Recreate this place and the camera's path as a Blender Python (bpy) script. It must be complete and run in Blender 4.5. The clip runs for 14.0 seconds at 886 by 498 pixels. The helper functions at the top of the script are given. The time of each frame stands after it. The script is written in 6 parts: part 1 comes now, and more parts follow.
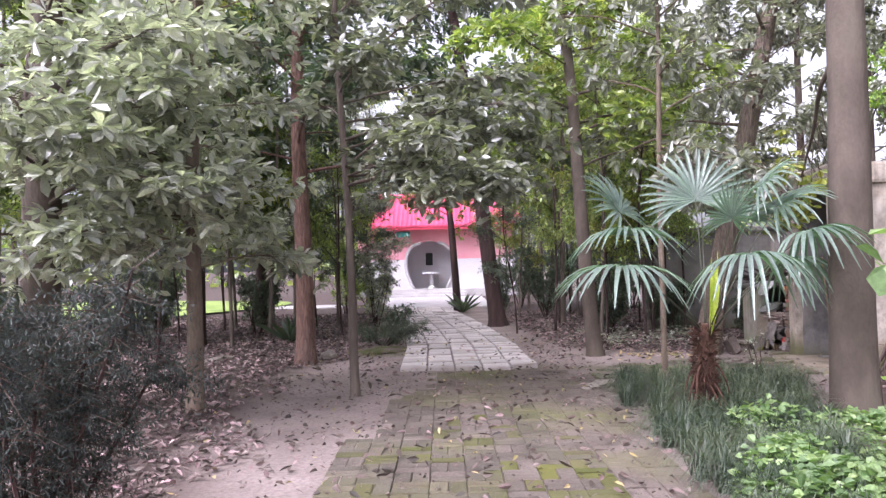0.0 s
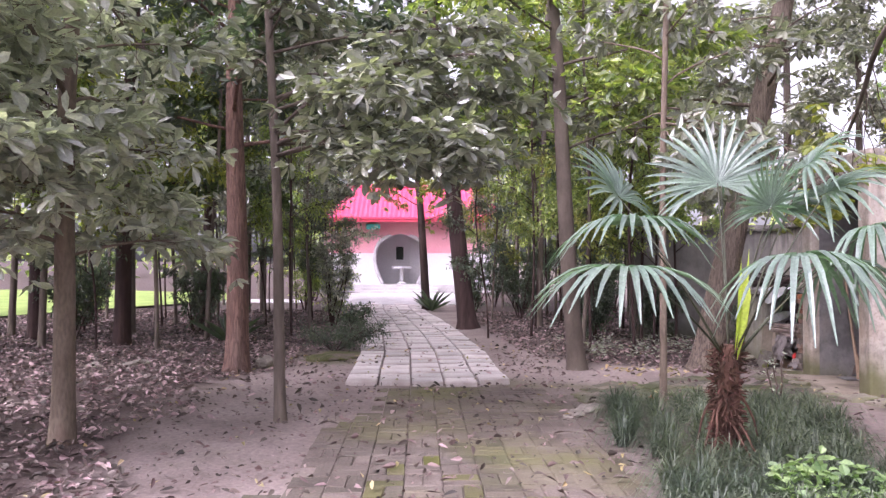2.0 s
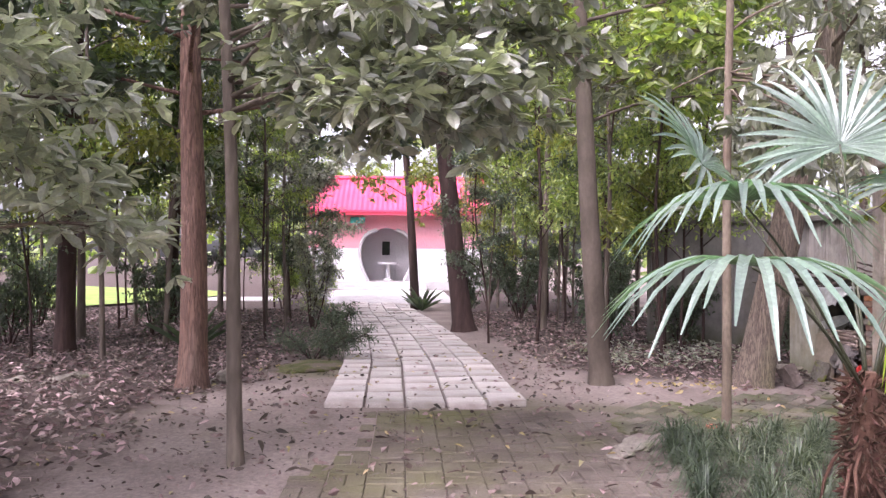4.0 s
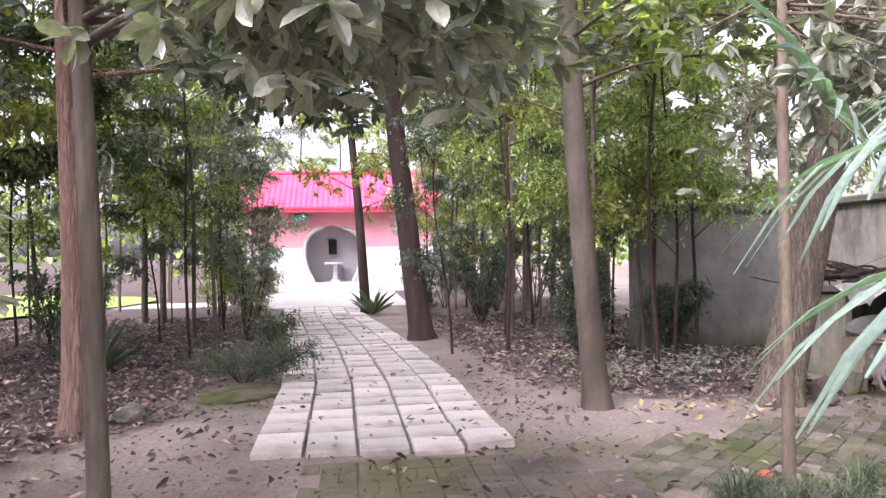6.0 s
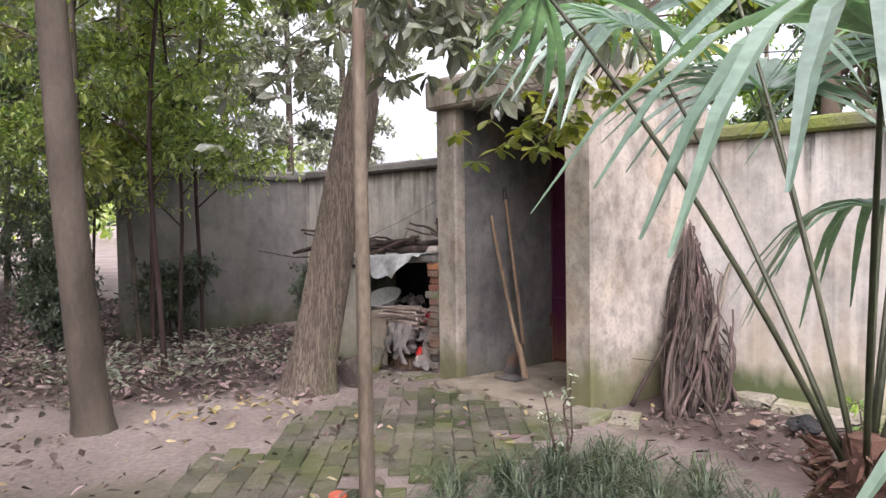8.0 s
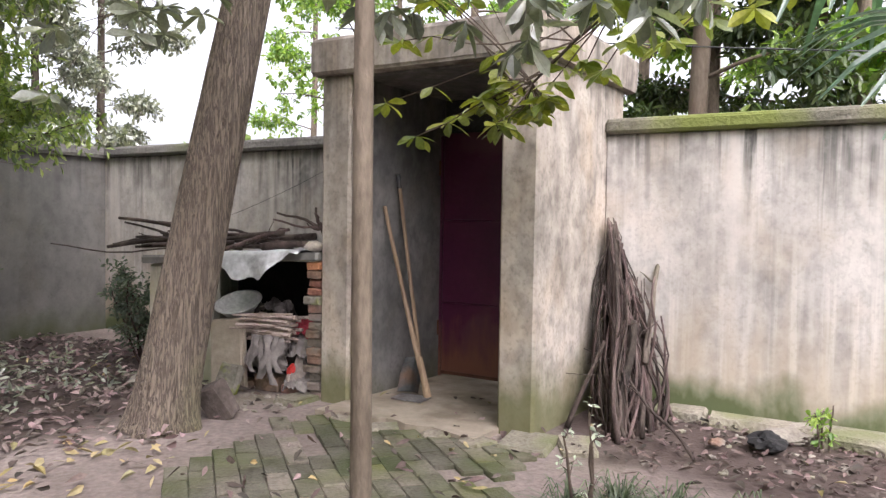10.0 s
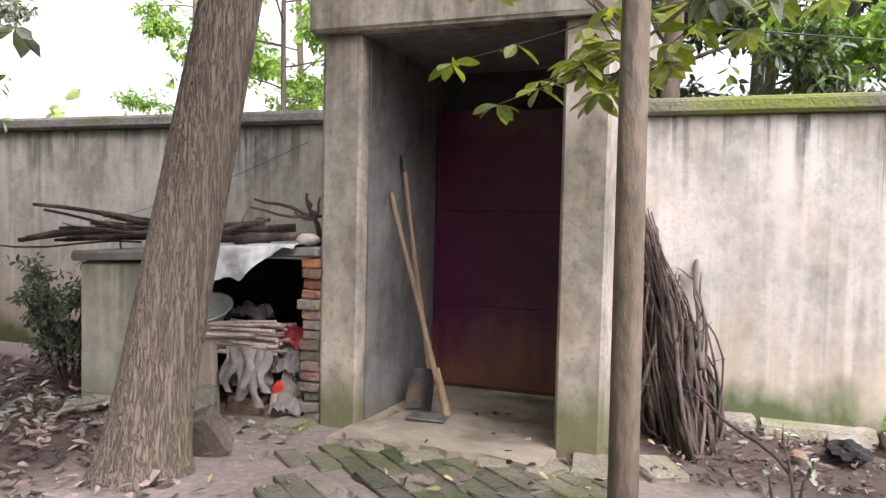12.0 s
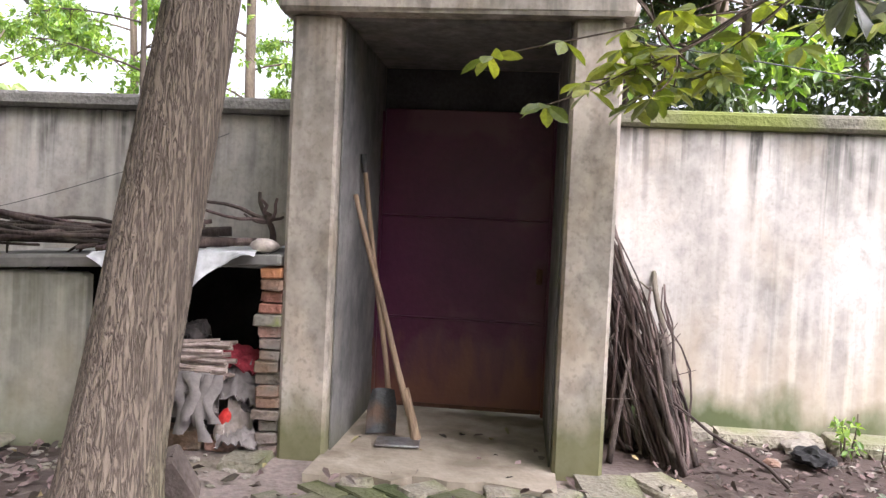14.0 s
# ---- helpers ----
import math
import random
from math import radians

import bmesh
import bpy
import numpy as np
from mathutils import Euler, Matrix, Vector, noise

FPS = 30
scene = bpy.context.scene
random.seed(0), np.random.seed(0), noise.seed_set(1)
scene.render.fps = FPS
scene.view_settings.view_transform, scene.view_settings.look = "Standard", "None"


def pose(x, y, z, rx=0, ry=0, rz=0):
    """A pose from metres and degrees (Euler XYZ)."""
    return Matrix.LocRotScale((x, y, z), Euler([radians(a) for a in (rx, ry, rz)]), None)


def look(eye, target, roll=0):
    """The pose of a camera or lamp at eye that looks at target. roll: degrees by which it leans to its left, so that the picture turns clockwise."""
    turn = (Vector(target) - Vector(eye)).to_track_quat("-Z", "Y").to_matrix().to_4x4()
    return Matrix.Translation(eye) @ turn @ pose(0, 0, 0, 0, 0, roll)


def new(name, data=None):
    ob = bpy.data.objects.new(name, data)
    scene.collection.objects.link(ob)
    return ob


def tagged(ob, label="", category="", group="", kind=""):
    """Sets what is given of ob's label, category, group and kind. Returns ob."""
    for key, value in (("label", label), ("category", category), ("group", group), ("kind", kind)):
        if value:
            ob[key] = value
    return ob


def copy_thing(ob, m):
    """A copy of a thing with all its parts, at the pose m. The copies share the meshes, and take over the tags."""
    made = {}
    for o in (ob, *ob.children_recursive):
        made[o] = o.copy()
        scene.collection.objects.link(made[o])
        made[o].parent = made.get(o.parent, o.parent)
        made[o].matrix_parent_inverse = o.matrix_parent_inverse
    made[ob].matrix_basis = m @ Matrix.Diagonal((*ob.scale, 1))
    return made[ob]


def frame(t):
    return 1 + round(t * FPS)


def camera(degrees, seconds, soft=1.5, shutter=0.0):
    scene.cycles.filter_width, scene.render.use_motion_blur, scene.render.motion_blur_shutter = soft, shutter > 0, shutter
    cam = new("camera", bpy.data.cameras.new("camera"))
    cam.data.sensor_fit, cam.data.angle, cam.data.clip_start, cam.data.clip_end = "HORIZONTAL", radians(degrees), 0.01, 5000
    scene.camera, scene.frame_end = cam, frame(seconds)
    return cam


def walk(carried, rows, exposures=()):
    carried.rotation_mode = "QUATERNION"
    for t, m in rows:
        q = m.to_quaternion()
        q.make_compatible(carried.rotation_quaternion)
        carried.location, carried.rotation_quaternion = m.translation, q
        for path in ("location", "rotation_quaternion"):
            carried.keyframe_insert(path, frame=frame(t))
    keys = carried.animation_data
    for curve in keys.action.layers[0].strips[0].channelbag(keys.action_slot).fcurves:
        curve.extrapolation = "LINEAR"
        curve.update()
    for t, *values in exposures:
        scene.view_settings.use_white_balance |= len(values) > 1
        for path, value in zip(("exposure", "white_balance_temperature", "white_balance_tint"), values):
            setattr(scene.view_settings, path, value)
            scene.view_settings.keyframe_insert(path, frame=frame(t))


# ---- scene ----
cam = camera(60.4, 14.0, soft=1.4)
METRES, EYE, TILT, LEAN, TURN = 10.2, 1.41, 0.0, 0.0, 0.0
ROWS = [
    (0.0, 0.0000, 0.0000, 0.0000, 0.03, 1.17, 1.40),
    (0.5, 0.0106, 0.0434, 0.0018, 0.15, 1.31, 1.21),
    (1.0, 0.0127, 0.0858, 0.0000, -0.27, 1.22, 0.78),
    (1.5, 0.0176, 0.1254, -0.0020, -1.03, 0.98, 0.31),
    (2.0, 0.0210, 0.1646, -0.0006, -1.77, 0.78, -0.08),
    (2.5, 0.0143, 0.2041, -0.0016, -2.29, 0.60, -0.29),
    (3.0, 0.0133, 0.2441, -0.0033, -2.69, 0.54, -0.38),
    (5.5, 0.0054, 0.4430, -0.0043, -3.94, 0.47, 0.55),
    (6.0, 0.0100, 0.4825, -0.0027, -6.81, 0.30, 0.88),
    (6.5, 0.0150, 0.5174, -0.0029, -15.43, 0.02, 1.15),
    (7.0, 0.0233, 0.5499, -0.0050, -26.49, -0.62, 1.31),
    (7.5, 0.0321, 0.5865, -0.0053, -36.82, -1.55, 1.22),
    (8.0, 0.0333, 0.6184, -0.0049, -45.26, -2.27, 0.80),
    (8.5, 0.0376, 0.6505, -0.0076, -51.41, -2.48, 0.10),
    (11.0, 0.0632, 0.8268, -0.0115, -68.76, -2.51, -1.02),
    (11.5, 0.0718, 0.8557, -0.0142, -71.54, -2.65, -1.13),
    (12.0, 0.0802, 0.8850, -0.0149, -74.21, -2.62, -1.31),
    (12.5, 0.0865, 0.9148, -0.0141, -77.52, -2.46, -1.53),
    (13.0, 0.0937, 0.9390, -0.0147, -80.96, -2.29, -1.90),
    (13.5, 0.0995, 0.9612, -0.0140, -84.84, -2.08, -2.34),
    (14.0, 0.1010, 0.9864, -0.0159, -89.07, -1.93, -2.71),
]
EXPOSURES = [(0.0, 1.42, 5870, 28), (2.5, 1.59, 5990, 36), (5.5, 1.90, 6120, 27), (6.5, 1.93, 5930, 25), (7.2, 1.64, 6120, 21), (8.5, 1.56, 6150, 21), (11.0, 1.63, 6180, 17), (12.5, 1.86, 6120, 19), (14.0, 1.98, 6040, 19)]
walk(cam, [(t, pose(0, 0, EYE, TILT, LEAN, TURN) @ pose(METRES * x, METRES * y, METRES * z, 90 + pitch, roll, yaw)) for t, x, y, z, yaw, pitch, roll in ROWS], EXPOSURES)

# ---- daylight: a bright hazy sky with a veiled sun ----
SUN_EL, SUN_AZ = 50.0, 226.0
world = bpy.data.worlds.new("sky")
scene.world = world
world.use_nodes = True
wn = world.node_tree
sky = wn.nodes.new("ShaderNodeTexSky")
sky.sky_type, sky.sun_disc = "NISHITA", False
sky.sun_elevation, sky.sun_rotation = radians(SUN_EL), radians(SUN_AZ)
sky.air_density, sky.dust_density, sky.ozone_density = 1.0, 5.0, 0.3
wn.nodes["Background"].inputs[1].default_value = 0.15
veil = wn.nodes.new("ShaderNodeHueSaturation")
veil.inputs["Saturation"].default_value = 0.14
wn.links.new(sky.outputs[0], veil.inputs["Color"])
wn.links.new(veil.outputs[0], wn.nodes["Background"].inputs[0])
sun = new("sun", bpy.data.lights.new("sun", "SUN"))
sun.data.energy, sun.data.angle, sun.data.color = 1.5, radians(48), (1.0, 0.95, 0.88)
sun_way = Vector((math.sin(radians(SUN_AZ)) * math.cos(radians(SUN_EL)), math.cos(radians(SUN_AZ)) * math.cos(radians(SUN_EL)), math.sin(radians(SUN_EL))))
sun.matrix_basis = look(sun_way * 60, (0, 0, 0))

# ---- materials ----
def surface(name, c1, c2, scale=4.0, rough=0.8, bump=0.3, fine=40.0, c3=None, c3_scale=1.2, c3_cut=(0.5, 0.62), stretch=(1, 1, 1),
            vary=0.0, metal=0.0, island=False, bump_depth=0.02, translucent=None, spec=0.4, local=True, grain=0.35):
    """Two colours mixed by broad and fine noise, a third in patches, a bump, and a change from piece to piece."""
    m = bpy.data.materials.new(name)
    m.use_nodes = True
    nt = m.node_tree
    n, link = nt.nodes, nt.links.new
    b = n["Principled BSDF"]
    co = n.new("ShaderNodeTexCoord")
    mp = n.new("ShaderNodeMapping")
    mp.inputs["Scale"].default_value = stretch
    link(co.outputs["Object"] if local else n.new("ShaderNodeNewGeometry").outputs["Position"], mp.inputs[0])

    def noise_tex(s, detail=5.0):
        t = n.new("ShaderNodeTexNoise")
        t.inputs["Scale"].default_value, t.inputs["Detail"].default_value = s, detail
        link(mp.outputs[0], t.inputs["Vector"])
        return t.outputs[0]

    def mix(fac, a, c, blend="MIX"):
        x = n.new("ShaderNodeMix")
        x.data_type, x.blend_type = "RGBA", blend
        for sock, v in ((x.inputs[0], fac), (x.inputs[6], a), (x.inputs[7], c)):
            if isinstance(v, (tuple, float, int)):
                sock.default_value = (*v, 1) if isinstance(v, tuple) else v
            else:
                link(v, sock)
        return x.outputs[2]

    def cut(v, lo, hi):
        r = n.new("ShaderNodeMapRange")
        r.inputs[1].default_value, r.inputs[2].default_value = lo, hi
        link(v, r.inputs[0])
        return r.outputs[0]

    broad, small = noise_tex(scale), noise_tex(fine, 3.0)
    col = mix(cut(broad, 0.36, 0.64), c1, c2)
    col = mix(cut(small, 0.3, 0.75), mix(grain, col, (0.0, 0.0, 0.0), "MIX"), col)
    if c3:
        col = mix(cut(noise_tex(c3_scale, 6.0), *c3_cut), col, c3)
    if vary:
        src = n.new("ShaderNodeNewGeometry").outputs["Random Per Island"] if island else n.new("ShaderNodeObjectInfo").outputs["Random"]
        hs = n.new("ShaderNodeHueSaturation")
        mr = n.new("ShaderNodeMapRange")
        mr.inputs[3].default_value, mr.inputs[4].default_value = 1 - vary, 1 + vary
        link(src, mr.inputs[0])
        link(mr.outputs[0], hs.inputs["Value"])
        hu = n.new("ShaderNodeMapRange")
        hu.inputs[3].default_value, hu.inputs[4].default_value = 0.5 + vary * 0.06, 0.5 - vary * 0.06
        link(src, hu.inputs[0])
        link(hu.outputs[0], hs.inputs["Hue"])
        link(col, hs.inputs["Color"])
        col = hs.outputs[0]
    link(col, b.inputs["Base Color"])
    b.inputs["Roughness"].default_value, b.inputs["Metallic"].default_value = rough, metal
    b.inputs["Specular IOR Level"].default_value = spec
    if bump:
        bp = n.new("ShaderNodeBump")
        bp.inputs["Strength"].default_value, bp.inputs["Distance"].default_value = bump, bump_depth
        add = n.new("ShaderNodeMath")
        link(broad, add.inputs[0])
        link(small, add.inputs[1])
        link(add.outputs[0], bp.inputs["Height"])
        link(bp.outputs[0], b.inputs["Normal"])
    if translucent:
        tr = n.new("ShaderNodeBsdfTranslucent")
        link(mix(1.0, col, translucent, "MULTIPLY"), tr.inputs[0])
        ad = n.new("ShaderNodeAddShader")
        link(b.outputs[0], ad.inputs[0])
        link(tr.outputs[0], ad.inputs[1])
        link(ad.outputs[0], n["Material Output"].inputs[0])
    return m


def streaked(name, base, light, dark, moss, moss_top=0.45, top=2.0, grime=0.45, rain=0.0, moss_most=0.92):
    """Old cement render: blotches, runs of dirt from the top, and a band of moss with a ragged edge at the foot."""
    m = surface(name, base, light, 1.6, 0.9, 0.12, 45.0, grain=0.1, bump_depth=0.006)
    nt = m.node_tree
    n, link = nt.nodes, nt.links.new
    b = n["Principled BSDF"]
    old = b.inputs["Base Color"].links[0].from_socket
    geo = n.new("ShaderNodeNewGeometry")
    sep = n.new("ShaderNodeSeparateXYZ")
    link(geo.outputs["Position"], sep.inputs[0])

    def tex(scl, s, detail):
        mp = n.new("ShaderNodeMapping")
        mp.inputs["Scale"].default_value = scl
        link(geo.outputs["Position"], mp.inputs[0])
        t = n.new("ShaderNodeTexNoise")
        t.inputs["Scale"].default_value, t.inputs["Detail"].default_value = s, detail
        link(mp.outputs[0], t.inputs["Vector"])
        return t.outputs[0]

    def rng(v, a, b2, lo=0.0, hi=1.0):
        r = n.new("ShaderNodeMapRange")
        for i, x in enumerate((a, b2, lo, hi)):
            r.inputs[i + 1].default_value = x
        link(v, r.inputs[0])
        return r.outputs[0]

    def math_node(op, a, c):
        x = n.new("ShaderNodeMath")
        x.operation = op
        for i, v in enumerate((a, c)):
            if isinstance(v, float):
                x.inputs[i].default_value = v
            else:
                link(v, x.inputs[i])
        return x.outputs[0]

    def over(fac, a, c):
        x = n.new("ShaderNodeMix")
        x.data_type = "RGBA"
        link(fac, x.inputs[0])
        link(a, x.inputs[6])
        x.inputs[7].default_value = (*c, 1)
        return x.outputs[2]

    runs = rng(tex((1, 1, 0.05), 13.0, 6.0), 0.38, 0.62)
    reach = rng(math_node("ADD", sep.outputs[2], rng(tex((1, 1, 0.1), 3.0, 3.0), 0.2, 0.8, -1.0, 0.6)), top - 1.0, top + 0.1)
    col = over(math_node("MULTIPLY", math_node("MULTIPLY", runs, reach), rng(tex((1, 1, 0.5), 1.6, 4.0), 0.38, 0.62, 0.2, 0.95)), old, dark)
    blot = rng(tex((1, 1, 0.5), 2.3, 8.0), 0.47, 0.72, 0.0, grime)
    col = over(blot, col, dark)
    speck = rng(tex((1, 1, 0.8), 9.0, 12.0), 0.46, 0.68, 0.0, grime * 0.7)
    col = over(speck, col, dark)
    warm = rng(tex((1, 1, 0.7), 3.1, 6.0), 0.5, 0.72, 0.0, 0.5)
    col = over(warm, col, (base[0] * 1.12, base[1] * 1.0, base[2] * 0.84))
    drip = math_node("MULTIPLY", rng(tex((1, 1, 0.04), 22.0, 5.0), 0.44, 0.56), rng(tex((1, 1, 0.3), 2.4, 5.0), 0.40, 0.58, 0.1, 1.0))
    fall = rng(math_node("ADD", sep.outputs[2], rng(tex((1, 1, 0.06), 9.0, 5.0), 0.3, 0.7, -0.35, 0.25)), top - 0.55, top - 0.08)
    col = over(math_node("MULTIPLY", math_node("MULTIPLY", drip, fall), min(1.0, 0.35 + rain)), col, (dark[0] * 0.6, dark[1] * 0.62, dark[2] * 0.6))
    wash = rng(tex((1, 1, 0.035), 16.0, 4.0), 0.52, 0.66)
    band = rng(math_node("ADD", sep.outputs[2], rng(tex((1, 1, 0.3), 2.0, 4.0), 0.2, 0.8, -0.6, 0.6)), top * 0.72, top * 0.28)
    col = over(math_node("MULTIPLY", math_node("MULTIPLY", wash, band), 0.7 * rain), col, (light[0] * 1.12, light[1] * 1.12, light[2] * 1.1))
    thin = rng(tex((1, 1, 0.03), 30.0, 4.0), 0.54, 0.68)
    col = over(math_node("MULTIPLY", thin, rng(tex((1, 1, 0.4), 2.2, 4.0), 0.42, 0.62, 0.0, 0.4 * rain)), col, dark)
    pit = rng(tex((1, 1, 0.9), 38.0, 8.0), 0.5, 0.7, 0.0, grime * 0.55)
    col = over(pit, col, (dark[0] * 1.3, dark[1] * 1.25, dark[2] * 1.15))
    crumb = rng(tex((1, 1, 0.9), 12.0, 10.0), 0.48, 0.74, 0.0, 0.35)
    col = over(crumb, col, light)
    pale = rng(tex((1, 1, 0.08 if rain else 0.6), 5.0, 8.0), 0.55, 0.7, 0.0, 0.6 if rain else 0.4)
    col = over(pale, col, light)
    if rain:
        damp = math_node("ADD", sep.outputs[2], rng(tex((1, 1, 0.12), 6.0, 6.0), 0.2, 0.8, -0.5, 0.5))
        col = over(rng(damp, moss_top + 0.55, moss_top - 0.1, 0.0, 0.6), col, (base[0] * 0.98, base[1] * 0.86, base[2] * 0.68))
    edge = math_node("ADD", sep.outputs[2], rng(tex((1, 1, 0.6), 3.5, 6.0), 0.2, 0.8, -0.2, 0.2))
    col = over(rng(edge, moss_top, moss_top - 0.2 if rain else moss_top - 0.34, 0.0, moss_most), col, moss)
    link(col, b.inputs["Base Color"])
    return m


